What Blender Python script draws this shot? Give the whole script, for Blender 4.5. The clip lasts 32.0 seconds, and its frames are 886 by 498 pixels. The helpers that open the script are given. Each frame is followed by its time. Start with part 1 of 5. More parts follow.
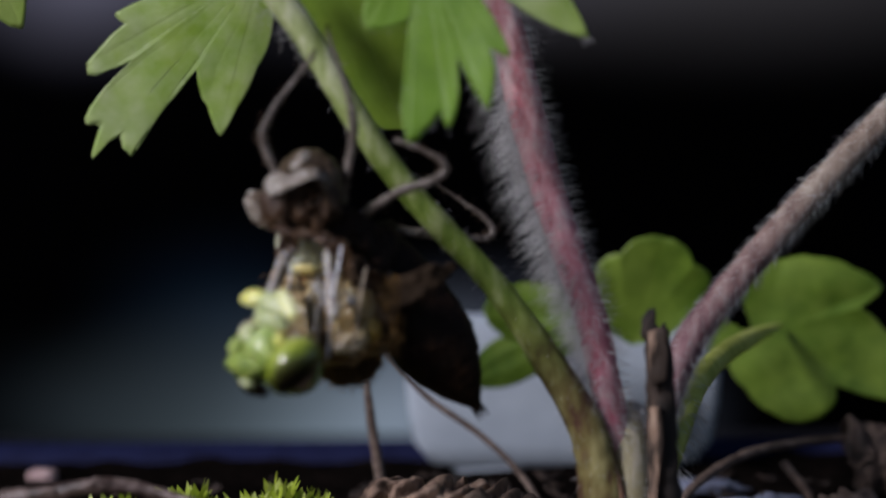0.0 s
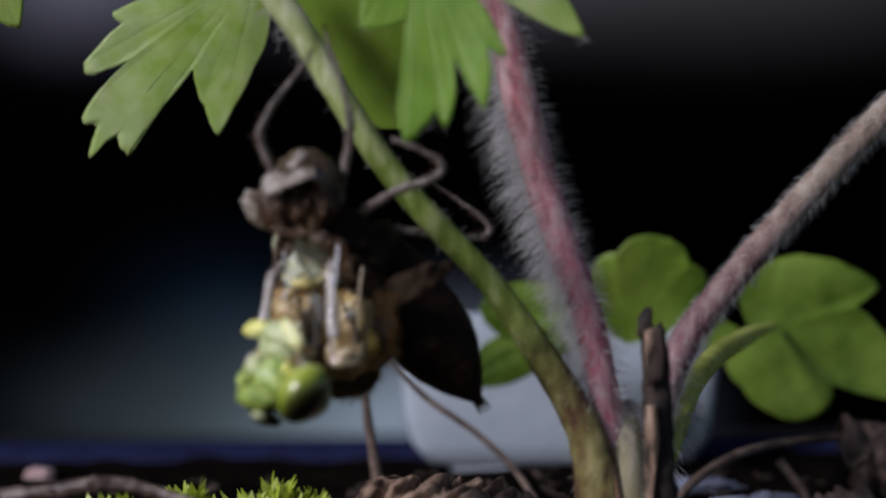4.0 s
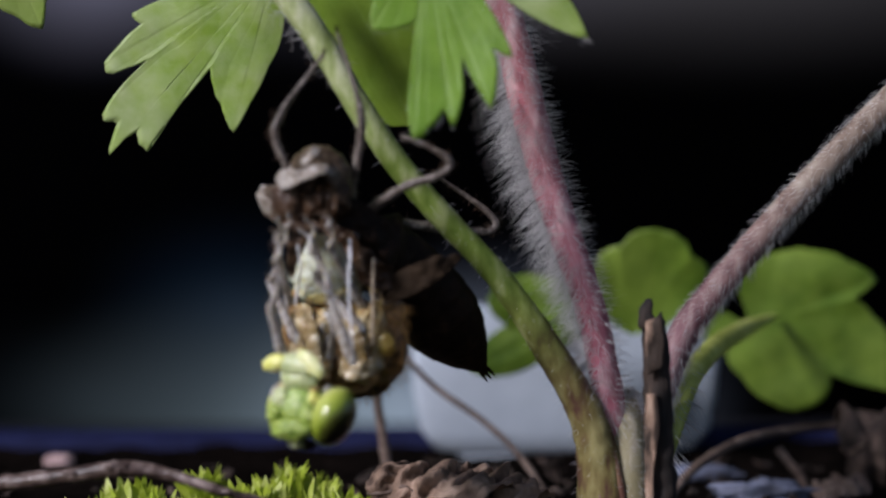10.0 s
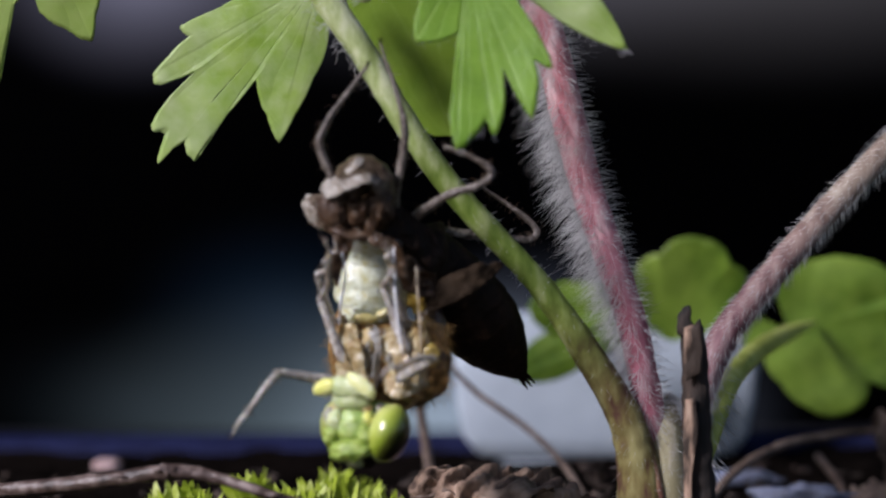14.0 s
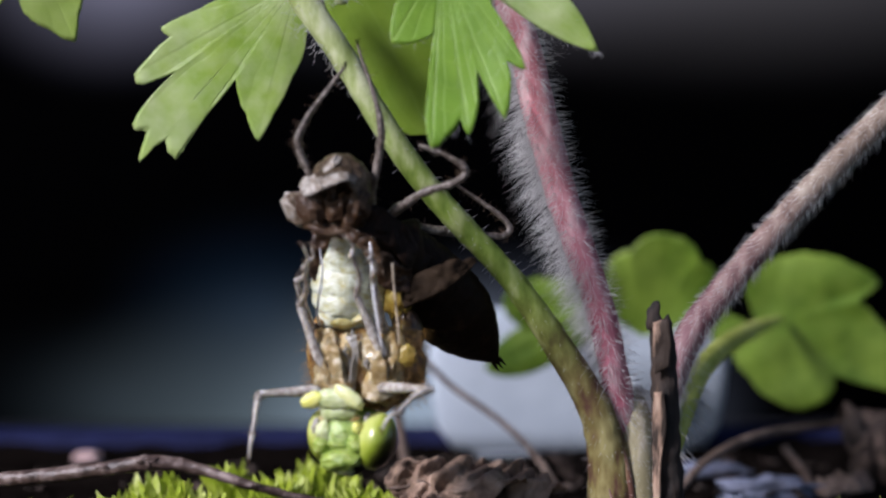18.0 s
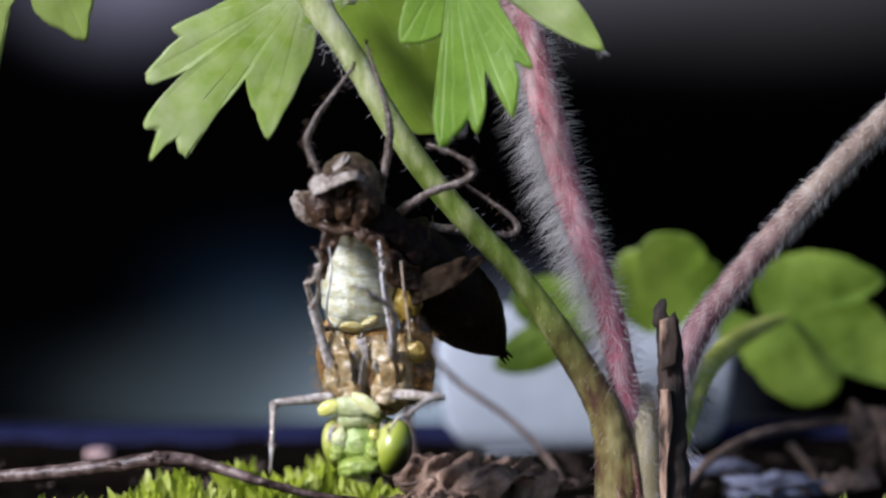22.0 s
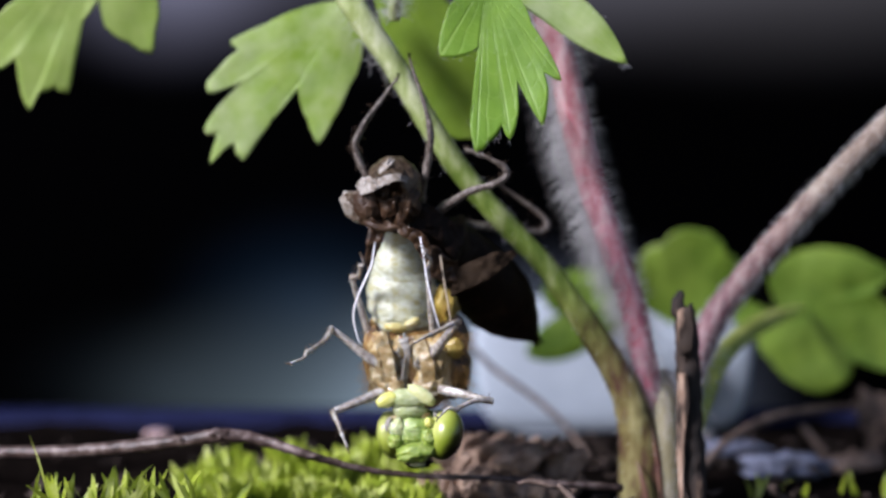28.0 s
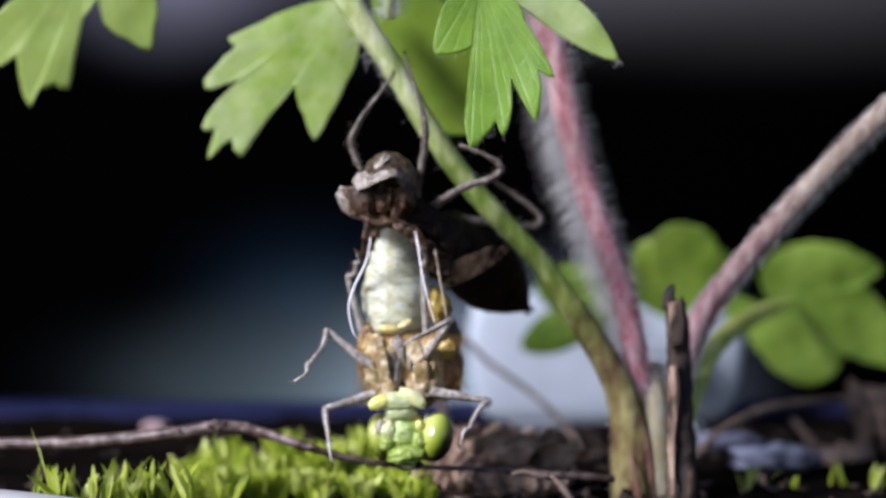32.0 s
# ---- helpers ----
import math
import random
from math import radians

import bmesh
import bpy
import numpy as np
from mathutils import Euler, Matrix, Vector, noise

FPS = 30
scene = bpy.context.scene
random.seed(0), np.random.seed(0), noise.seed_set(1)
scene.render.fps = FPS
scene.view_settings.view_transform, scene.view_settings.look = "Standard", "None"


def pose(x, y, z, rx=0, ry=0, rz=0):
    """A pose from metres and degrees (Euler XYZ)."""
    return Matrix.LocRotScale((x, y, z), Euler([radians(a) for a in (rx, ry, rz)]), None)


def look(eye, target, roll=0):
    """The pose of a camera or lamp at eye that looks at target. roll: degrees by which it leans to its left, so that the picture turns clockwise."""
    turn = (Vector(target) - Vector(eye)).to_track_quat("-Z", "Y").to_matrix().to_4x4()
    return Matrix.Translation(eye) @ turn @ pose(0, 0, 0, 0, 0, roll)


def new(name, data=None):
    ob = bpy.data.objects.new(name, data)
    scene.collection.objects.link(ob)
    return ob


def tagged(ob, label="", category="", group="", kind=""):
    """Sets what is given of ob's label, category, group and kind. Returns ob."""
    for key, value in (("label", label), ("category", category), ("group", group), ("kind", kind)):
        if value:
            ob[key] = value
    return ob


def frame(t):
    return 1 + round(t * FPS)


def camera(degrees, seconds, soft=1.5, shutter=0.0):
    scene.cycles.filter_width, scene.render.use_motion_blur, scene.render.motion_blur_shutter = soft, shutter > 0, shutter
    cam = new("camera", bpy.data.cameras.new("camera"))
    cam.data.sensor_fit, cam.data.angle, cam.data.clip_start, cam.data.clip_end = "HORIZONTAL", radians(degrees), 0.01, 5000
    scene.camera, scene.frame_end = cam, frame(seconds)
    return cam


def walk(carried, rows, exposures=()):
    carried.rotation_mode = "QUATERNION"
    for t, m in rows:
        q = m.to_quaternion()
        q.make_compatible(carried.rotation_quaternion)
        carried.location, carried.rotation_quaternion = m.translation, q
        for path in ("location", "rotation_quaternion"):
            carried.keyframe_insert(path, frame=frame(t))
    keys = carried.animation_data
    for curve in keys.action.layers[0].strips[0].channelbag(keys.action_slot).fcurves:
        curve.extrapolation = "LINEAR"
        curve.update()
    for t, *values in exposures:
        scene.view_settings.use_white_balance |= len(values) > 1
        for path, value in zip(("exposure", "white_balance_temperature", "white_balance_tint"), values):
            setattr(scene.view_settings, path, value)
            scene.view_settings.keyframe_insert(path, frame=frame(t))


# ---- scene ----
cam = camera(24, 32.0, soft=2.3)
EXPO = [(0.0, -0.08, 6090, 19), (7.0, 0.12, 6090, 19), (13.0, 0.48, 6090, 20), (19.0, 0.76, 6030, 20), (25.0, 0.81, 5970, 20), (32.0, 0.97, 5950, 20)]
walk(cam, [(t, pose(x, y, z, a, b, c)) for t, x, y, z, a, b, c in (
    (0.0, 0.00010, -0.15241, 0.02775, 88.469, 0.189, -1.829),
    (0.5, 0.00010, -0.15243, 0.02775, 88.468, 0.187, -1.828),
    (1.0, 0.00010, -0.15243, 0.02775, 88.469, 0.186, -1.827),
    (1.5, 0.00010, -0.15238, 0.02774, 88.470, 0.160, -1.825),
    (2.0, 0.00010, -0.15222, 0.02774, 88.470, 0.184, -1.821),
    (2.5, 0.00010, -0.15254, 0.02775, 88.460, 0.181, -1.901),
    (3.0, 0.00011, -0.15248, 0.02775, 88.464, 0.170, -1.955),
    (3.5, 0.00011, -0.15262, 0.02775, 88.457, 0.193, -1.942),
    (5.5, 0.00010, -0.15324, 0.02777, 88.440, 0.199, -1.854),
    (6.0, 0.00011, -0.15374, 0.02779, 88.442, 0.197, -1.902),
    (6.5, 0.00011, -0.15448, 0.02782, 88.455, 0.212, -1.913),
    (7.0, 0.00009, -0.15496, 0.02783, 88.438, 0.187, -1.671),
    (7.5, 0.00009, -0.15473, 0.02783, 88.449, 0.131, -1.653),
    (8.0, 0.00009, -0.15505, 0.02784, 88.476, 0.330, -1.667),
    (8.5, 0.00008, -0.15292, 0.02776, 88.422, 0.235, -1.659),
    (9.0, 0.00009, -0.15192, 0.02772, 88.336, 0.215, -1.710),
    (9.5, 0.00009, -0.15582, 0.02786, 88.301, 0.224, -1.663),
    (10.0, 0.00009, -0.15851, 0.02795, 88.249, 0.125, -1.635),
    (10.5, 0.00009, -0.15915, 0.02797, 88.252, 0.198, -1.610),
    (11.0, 0.00009, -0.15935, 0.02798, 88.365, 0.148, -1.553),
    (11.5, 0.00005, -0.15988, 0.02800, 88.373, 0.007, -1.176),
    (12.0, -0.00000, -0.16072, 0.02803, 88.354, 0.081, -0.553),
    (12.5, -0.00002, -0.16109, 0.02804, 88.324, 0.074, -0.289),
    (13.0, -0.00002, -0.16133, 0.02805, 88.324, 0.069, -0.341),
    (13.5, -0.00002, -0.16123, 0.02805, 88.335, 0.162, -0.380),
    (14.0, -0.00001, -0.16148, 0.02806, 88.459, 0.180, -0.494),
    (14.5, 0.00000, -0.16195, 0.02808, 88.496, 0.185, -0.552),
    (16.5, -0.00001, -0.16402, 0.02814, 88.335, 0.106, -0.330),
    (17.0, 0.00003, -0.16434, 0.02816, 88.339, 0.043, -0.839),
    (17.5, 0.00007, -0.16494, 0.02818, 88.366, 0.065, -1.198),
    (18.0, 0.00006, -0.16559, 0.02820, 88.348, 0.088, -1.136),
    (18.5, 0.00006, -0.16598, 0.02821, 88.333, 0.101, -1.125),
    (19.0, 0.00005, -0.16681, 0.02824, 88.310, 0.126, -0.959),
    (19.5, 0.00003, -0.16726, 0.02825, 88.262, 0.130, -0.737),
    (20.0, 0.00002, -0.16793, 0.02828, 88.254, 0.064, -0.575),
    (20.5, 0.00001, -0.16859, 0.02830, 88.238, 0.056, -0.529),
    (21.0, 0.00003, -0.16865, 0.02830, 88.258, 0.219, -0.675),
    (21.5, 0.00004, -0.16576, 0.02821, 88.351, 0.172, -0.843),
    (22.0, 0.00004, -0.16694, 0.02824, 88.301, 0.104, -0.908),
    (22.5, 0.00005, -0.17139, 0.02840, 88.240, 0.025, -0.819),
    (23.0, 0.00004, -0.17412, 0.02849, 88.182, 0.021, -0.719),
    (23.5, 0.00004, -0.17693, 0.02859, 88.173, -0.115, -0.657),
    (24.0, 0.00005, -0.17781, 0.02862, 88.211, -0.100, -0.685),
    (24.5, 0.00004, -0.17771, 0.02862, 88.258, 0.014, -0.584),
    (25.0, 0.00002, -0.17893, 0.02866, 88.243, 0.053, -0.386),
    (25.5, 0.00000, -0.17973, 0.02869, 88.198, -0.086, -0.146),
    (26.0, -0.00001, -0.18046, 0.02871, 88.185, -0.074, -0.009),
    (26.5, -0.00002, -0.18142, 0.02874, 88.167, 0.062, 0.162),
    (28.5, -0.00002, -0.18306, 0.02880, 88.138, 0.013, 0.140),
    (29.0, -0.00002, -0.18328, 0.02881, 88.109, 0.033, 0.181),
    (29.5, -0.00002, -0.18302, 0.02880, 88.116, 0.110, 0.154),
    (30.0, -0.00002, -0.18317, 0.02880, 88.124, 0.091, 0.138),
    (30.5, -0.00001, -0.18312, 0.02880, 88.181, 0.013, 0.086),
    (31.0, -0.00001, -0.18305, 0.02880, 88.116, 0.103, 0.080),
    (31.5, -0.00001, -0.18293, 0.02879, 88.006, 0.087, 0.005),
    (32.0, -0.00000, -0.18569, 0.02888, 88.000, -0.000, 0.000),
)], exposures=EXPO)
# ---- lens ----
cam.data.dof.use_dof = True
cam.data.dof.focus_distance = 0.173
cam.data.dof.aperture_fstop = 19.0

# the plan is laid out on an upright sheet through the insect, 1 unit = 0.05 mm,
# and pushed back along the line of sight by a depth in millimetres
STEP = 2 * math.tan(radians(12)) / 1568
REACH, EYE = 0.1858, Vector((0, -0.18569, 0.02888))
AHEAD = Vector((0, math.cos(radians(2)), -math.sin(radians(2))))
UPWARD = Vector((0, math.sin(radians(2)), math.cos(radians(2))))


def spot(a, b, d=0.0):
    d = d / 1000
    grow = (REACH + d) / (REACH / 1.214 + d)
    f = 1 + 0.5 * (1.214 / grow - 1)
    return EYE + (REACH + d) * (AHEAD + Vector((1, 0, 0)) * ((a - 784) * f * STEP) - UPWARD * ((b - 441) * f * STEP))


U = REACH * STEP

# ---- light: an overcast sky over the tray, in front of a dark wall ----
world = bpy.data.worlds.new("sky")
scene.world = world
world.use_nodes = True
wn = world.node_tree.nodes
sky = wn.new("ShaderNodeTexSky")
sky.sky_type, sky.sun_disc = "NISHITA", False
sky.sun_elevation, sky.sun_rotation = radians(33), radians(232)
world.node_tree.links.new(sky.outputs[0], wn["Background"].inputs[0])
wn["Background"].inputs[1].default_value = 0.05
sun = new("sun", bpy.data.lights.new("sun", "SUN"))
sun.data.energy, sun.data.angle, sun.data.color = 3.2, radians(12), (1.0, 0.98, 0.96)
sun.matrix_world = look((-1.1, -0.85, 0.9), (0, 0, 0))


# ---- materials ----
def nodes_of(name):
    m = bpy.data.materials.new(name)
    m.use_nodes = True
    return m, m.node_tree.nodes, m.node_tree.links, m.node_tree.nodes["Principled BSDF"]


def ramp_of(nt, stops):
    r = nt.new("ShaderNodeValToRGB")
    while len(r.color_ramp.elements) < len(stops):
        r.color_ramp.elements.new(0.5)
    for e, (p, c) in zip(r.color_ramp.elements, stops):
        e.position, e.color = p, (*c, 1)
    return r


def surface(name, stops, size=1.0, rough=0.6, bump=0.3, gloss=0.5, thin=0.0, soft=0.0, stretch=(1, 1, 1), coat=0.0):
    """Mottled surface: size is the grain in millimetres."""
    m, nt, ln, bs = nodes_of(name)
    co = nt.new("ShaderNodeTexCoord")
    mp = nt.new("ShaderNodeMapping")
    mp.inputs["Scale"].default_value = stretch
    ln.new(co.outputs["Object"], mp.inputs[0])
    big, fine = nt.new("ShaderNodeTexNoise"), nt.new("ShaderNodeTexNoise")
    big.inputs["Scale"].default_value, fine.inputs["Scale"].default_value = 1000 / (size * 4), 1000 / size
    for n in (big, fine):
        n.inputs["Detail"].default_value = 5
        ln.new(mp.outputs[0], n.inputs["Vector"])
    mix = nt.new("ShaderNodeMath")
    mix.operation = "MULTIPLY_ADD"
    mix.inputs[1].default_value = 0.45
    sc = nt.new("ShaderNodeMath")
    sc.operation = "MULTIPLY"
    sc.inputs[1].default_value = 0.55
    ln.new(big.outputs[0], sc.inputs[0])
    ln.new(fine.outputs[0], mix.inputs[0])
    ln.new(sc.outputs[0], mix.inputs[2])
    r = ramp_of(nt, stops)
    ln.new(mix.outputs[0], r.inputs[0])
    ln.new(r.outputs[0], bs.inputs["Base Color"])
    bs.inputs["Roughness"].default_value = rough
    bs.inputs["Specular IOR Level"].default_value = gloss
    bs.inputs["Coat Weight"].default_value = coat
    if soft:
        bs.inputs["Subsurface Weight"].default_value = soft
        bs.inputs["Subsurface Radius"].default_value = (1.0, 0.8, 0.4)
        bs.inputs["Subsurface Scale"].default_value = 0.0008
    b = nt.new("ShaderNodeBump")
    b.inputs["Strength"].default_value, b.inputs["Distance"].default_value = bump, size * 0.0003
    micro = nt.new("ShaderNodeTexNoise")
    micro.inputs["Scale"].default_value, micro.inputs["Detail"].default_value = 1000 / (size * 0.3), 3
    ln.new(mp.outputs[0], micro.inputs["Vector"])
    both = nt.new("ShaderNodeMath")
    both.operation = "MULTIPLY_ADD"
    both.inputs[1].default_value = 0.35
    ln.new(micro.outputs[0], both.inputs[0])
    ln.new(fine.outputs[0], both.inputs[2])
    ln.new(both.outputs[0], b.inputs["Height"])
    ln.new(b.outputs[0], bs.inputs["Normal"])
    if thin:
        tr = nt.new("ShaderNodeBsdfTranslucent")
        ln.new(r.outputs[0], tr.inputs[0])
        mx = nt.new("ShaderNodeMixShader")
        mx.inputs[0].default_value = thin
        ln.new(bs.outputs[0], mx.inputs[1])
        ln.new(tr.outputs[0], mx.inputs[2])
        ln.new(mx.outputs[0], nt["Material Output"].inputs[0])
    return m


def leaf_surface(name, dark, light, vein, thin=0.35, rough=0.5, depth=0.45, strong=0.6, pale=(0.5, 0.6, 0.3), streak=0.35, net=0.15):
    """Leaf skin with a midrib and slanting side veins, laid out along each lobe."""
    m, nt, ln, bs = nodes_of(name)

    def math_node(op, a, b=None):
        n = nt.new("ShaderNodeMath")
        n.operation = op
        for i, v in enumerate((a, b)):
            if v is None:
                continue
            if isinstance(v, (int, float)):
                n.inputs[i].default_value = v
            else:
                ln.new(v, n.inputs[i])
        return n.outputs[0]
    uv = nt.new("ShaderNodeUVMap")
    sep = nt.new("ShaderNodeSeparateXYZ")
    ln.new(uv.outputs[0], sep.inputs[0])
    co = nt.new("ShaderNodeTexCoord")
    nz = nt.new("ShaderNodeTexNoise")
    nz.inputs["Scale"].default_value, nz.inputs["Detail"].default_value = 260, 8
    ln.new(co.outputs["Object"], nz.inputs["Vector"])
    fine = nt.new("ShaderNodeTexVoronoi")
    fine.feature = "DISTANCE_TO_EDGE"
    fine.inputs["Scale"].default_value = 1700
    ln.new(co.outputs["Object"], fine.inputs["Vector"])
    side = math_node("ABSOLUTE", math_node("SUBTRACT", sep.outputs[1], 0.5))
    wob = math_node("MULTIPLY", nz.outputs[0], 0.5)
    run = math_node("ADD", math_node("SUBTRACT", math_node("MULTIPLY", sep.outputs[0], 7.0), math_node("MULTIPLY", side, 3.0)), wob)
    tri = math_node("ABSOLUTE", math_node("SUBTRACT", math_node("FRACT", run), 0.5))
    v1 = math_node("MULTIPLY", math_node("SUBTRACT", 1.0, math_node("MULTIPLY", tri, 13.0)), 0.45)
    v2 = math_node("SUBTRACT", 1.0, math_node("MULTIPLY", side, 26.0))
    off = math_node("ABSOLUTE", math_node("SUBTRACT", math_node("ADD", side, math_node("MULTIPLY", nz.outputs[0], 0.24)), 0.34))
    v4 = math_node("MULTIPLY", math_node("SUBTRACT", 1.0, math_node("MULTIPLY", off, 26.0)), 0.6)
    v3 = math_node("MULTIPLY", math_node("SUBTRACT", 1.0, math_node("MULTIPLY", fine.outputs["Distance"], 14.0)), net)
    vv = math_node("MAXIMUM", math_node("MAXIMUM", math_node("MAXIMUM", math_node("MAXIMUM", v1, v2), v4), v3), 0.0)
    r = ramp_of(nt, [(0.3, dark), (0.7, light)])
    ln.new(nz.outputs[0], r.inputs[0])
    mx = nt.new("ShaderNodeMixRGB")
    ln.new(math_node("MULTIPLY", vv, strong), mx.inputs[0])
    ln.new(r.outputs[0], mx.inputs[1])
    mx.inputs[2].default_value = (*vein, 1)
    patch = nt.new("ShaderNodeTexNoise")
    patch.inputs["Scale"].default_value, patch.inputs["Detail"].default_value, patch.inputs["Distortion"].default_value = 70, 4, 0.4
    ln.new(co.outputs["Object"], patch.inputs["Vector"])
    blot = nt.new("ShaderNodeTexNoise")
    blot.inputs["Scale"].default_value, blot.inputs["Detail"].default_value = 620, 4
    ln.new(co.outputs["Object"], blot.inputs["Vector"])
    amount = nt.new("ShaderNodeMapRange")
    amount.inputs["From Min"].default_value, amount.inputs["From Max"].default_value = 0.36, 0.68
    amount.inputs["To Max"].default_value = streak
    ln.new(math_node("ADD", math_node("MULTIPLY", patch.outputs[0], 0.7), math_node("MULTIPLY", blot.outputs[0], 0.3)), amount.inputs[0])
    base = mx
    mx = nt.new("ShaderNodeMixRGB")
    ln.new(amount.outputs[0], mx.inputs[0])
    ln.new(base.outputs[0], mx.inputs[1])
    mx.inputs[2].default_value = (*pale, 1)
    ln.new(mx.outputs[0], bs.inputs["Base Color"])
    bs.inputs["Roughness"].default_value = rough
    b = nt.new("ShaderNodeBump")
    b.inputs["Strength"].default_value, b.inputs["Distance"].default_value = depth, 0.00025
    ln.new(math_node("ADD", math_node("MULTIPLY", vv, -strong), math_node("ADD", nz.outputs[0], math_node("MULTIPLY", blot.outputs[0], 0.5))), b.inputs["Height"])
    ln.new(b.outputs[0], bs.inputs["Normal"])
    tr = nt.new("ShaderNodeBsdfTranslucent")
    ln.new(mx.outputs[0], tr.inputs[0])
    ms = nt.new("ShaderNodeMixShader")
    ms.inputs[0].default_value = thin
    ln.new(bs.outputs[0], ms.inputs[1])
    ln.new(tr.outputs[0], ms.inputs[2])
    ln.new(ms.outputs[0], nt["Material Output"].inputs[0])
    return m


LEAF_TOP = leaf_surface("leaf_upper", (0.09, 0.215, 0.008), (0.17, 0.335, 0.02), (0.38, 0.53, 0.13), thin=0.3, strong=0.34, depth=0.5, net=0.12, pale=(0.29, 0.47, 0.05), streak=0.5)
LEAF_UNDER = leaf_surface("leaf_underside", (0.18, 0.32, 0.018), (0.31, 0.46, 0.055), (0.46, 0.57, 0.20), thin=0.3, rough=0.45, depth=0.6, strong=0.16, pale=(0.60, 0.66, 0.40), streak=0.85)
LEAF_SIDE = leaf_surface("leaf_yellow_green", (0.15, 0.28, 0.012), (0.25, 0.40, 0.03), (0.40, 0.52, 0.14), thin=0.3, rough=0.45, depth=0.5, strong=0.16, pale=(0.42, 0.52, 0.16), streak=0.7)
LEAF_MID = leaf_surface("leaf_shaded", (0.15, 0.27, 0.012), (0.24, 0.37, 0.025), (0.28, 0.42, 0.08), depth=0.4, strong=0.2, pale=(0.32, 0.44, 0.08), streak=0.4)
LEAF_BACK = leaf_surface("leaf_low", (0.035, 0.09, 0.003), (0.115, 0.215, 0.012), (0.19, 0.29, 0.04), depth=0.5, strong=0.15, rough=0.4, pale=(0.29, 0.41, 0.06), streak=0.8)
STEM = surface("stem_green", [(0.3, (0.20, 0.26, 0.06)), (0.5, (0.35, 0.42, 0.16)), (0.72, (0.54, 0.58, 0.34))], 0.8, 0.45, 0.4, soft=0.15)
STEM_BACK = surface("stem_leaf_green", [(0.3, (0.36, 0.41, 0.06)), (0.5, (0.53, 0.57, 0.12)), (0.72, (0.68, 0.71, 0.25))], 1.2, 0.55, 0.4, thin=0.1)
SHEATH_PALE = surface("sheath_pale", [(0.32, (0.20, 0.17, 0.075)), (0.5, (0.36, 0.32, 0.19)), (0.68, (0.56, 0.51, 0.42))], 0.8, 0.5, 0.4, thin=0.3, stretch=(1, 1, 0.25))


def two_tone(name, high, low, z_high, z_low, top=None, z_top=1.0, z_mid=0.9):
    """Stem skin that turns from one pigment to another along its height."""
    m, nt, ln, bs = nodes_of(name)
    co = nt.new("ShaderNodeTexCoord")
    mp = nt.new("ShaderNodeMapping")
    mp.inputs["Scale"].default_value = (1, 1, 0.4)
    ln.new(co.outputs["Object"], mp.inputs[0])
    nz = nt.new("ShaderNodeTexNoise")
    nz.inputs["Scale"].default_value, nz.inputs["Detail"].default_value = 800, 8
    ln.new(mp.outputs[0], nz.inputs["Vector"])
    a, b = ramp_of(nt, high), ramp_of(nt, low)
    ln.new(nz.outputs[0], a.inputs[0])
    ln.new(nz.outputs[0], b.inputs[0])
    sep = nt.new("ShaderNodeSeparateXYZ")
    ln.new(co.outputs["Object"], sep.inputs[0])
    rg = nt.new("ShaderNodeMapRange")
    rg.inputs["From Min"].default_value, rg.inputs["From Max"].default_value = z_high, z_low
    wob = nt.new("ShaderNodeMath")
    wob.operation = "MULTIPLY_ADD"
    wob.inputs[1].default_value = 0.006
    ln.new(nz.outputs[0], wob.inputs[0])
    ln.new(sep.outputs[2], wob.inputs[2])
    ln.new(wob.outputs[0], rg.inputs["Value"])
    mx = nt.new("ShaderNodeMixRGB")
    ln.new(rg.outputs[0], mx.inputs[0])
    ln.new(a.outputs[0], mx.inputs[1])
    ln.new(b.outputs[0], mx.inputs[2])
    if top:
        c = ramp_of(nt, top)
        ln.new(nz.outputs[0], c.inputs[0])
        r3 = nt.new("ShaderNodeMapRange")
        r3.inputs["From Min"].default_value, r3.inputs["From Max"].default_value = z_mid, z_top
        ln.new(wob.outputs[0], r3.inputs["Value"])
        m3 = nt.new("ShaderNodeMixRGB")
        ln.new(r3.outputs[0], m3.inputs[0])
        ln.new(mx.outputs[0], m3.inputs[1])
        ln.new(c.outputs[0], m3.inputs[2])
        mx = m3
    ln.new(mx.outputs[0], bs.inputs["Base Color"])
    bs.inputs["Roughness"].default_value = 0.68
    bs.inputs["Specular IOR Level"].default_value = 0.25
    bp = nt.new("ShaderNodeBump")
    bp.inputs["Strength"].default_value, bp.inputs["Distance"].default_value = 0.5, 0.0003
    ln.new(nz.outputs[0], bp.inputs["Height"])
    ln.new(bp.outputs[0], bs.inputs["Normal"])
    return m


ROOT_Z = spot(1150, 880, 9).z
STEM_TWO = two_tone("stem_three_tone", [(0.34, (0.11, 0.17, 0.02)), (0.5, (0.18, 0.25, 0.045)), (0.68, (0.32, 0.37, 0.14))], [(0.38, (0.085, 0.04, 0.026)), (0.5, (0.15, 0.118, 0.04)), (0.68, (0.27, 0.24, 0.10))], spot(930, 430, 7).z - ROOT_Z, spot(1015, 570, 9).z - ROOT_Z,
                    [(0.34, (0.26, 0.32, 0.10)), (0.5, (0.42, 0.48, 0.22)), (0.68, (0.62, 0.65, 0.42))], spot(630, 10, 4).z - ROOT_Z, spot(770, 260, 4).z - ROOT_Z)
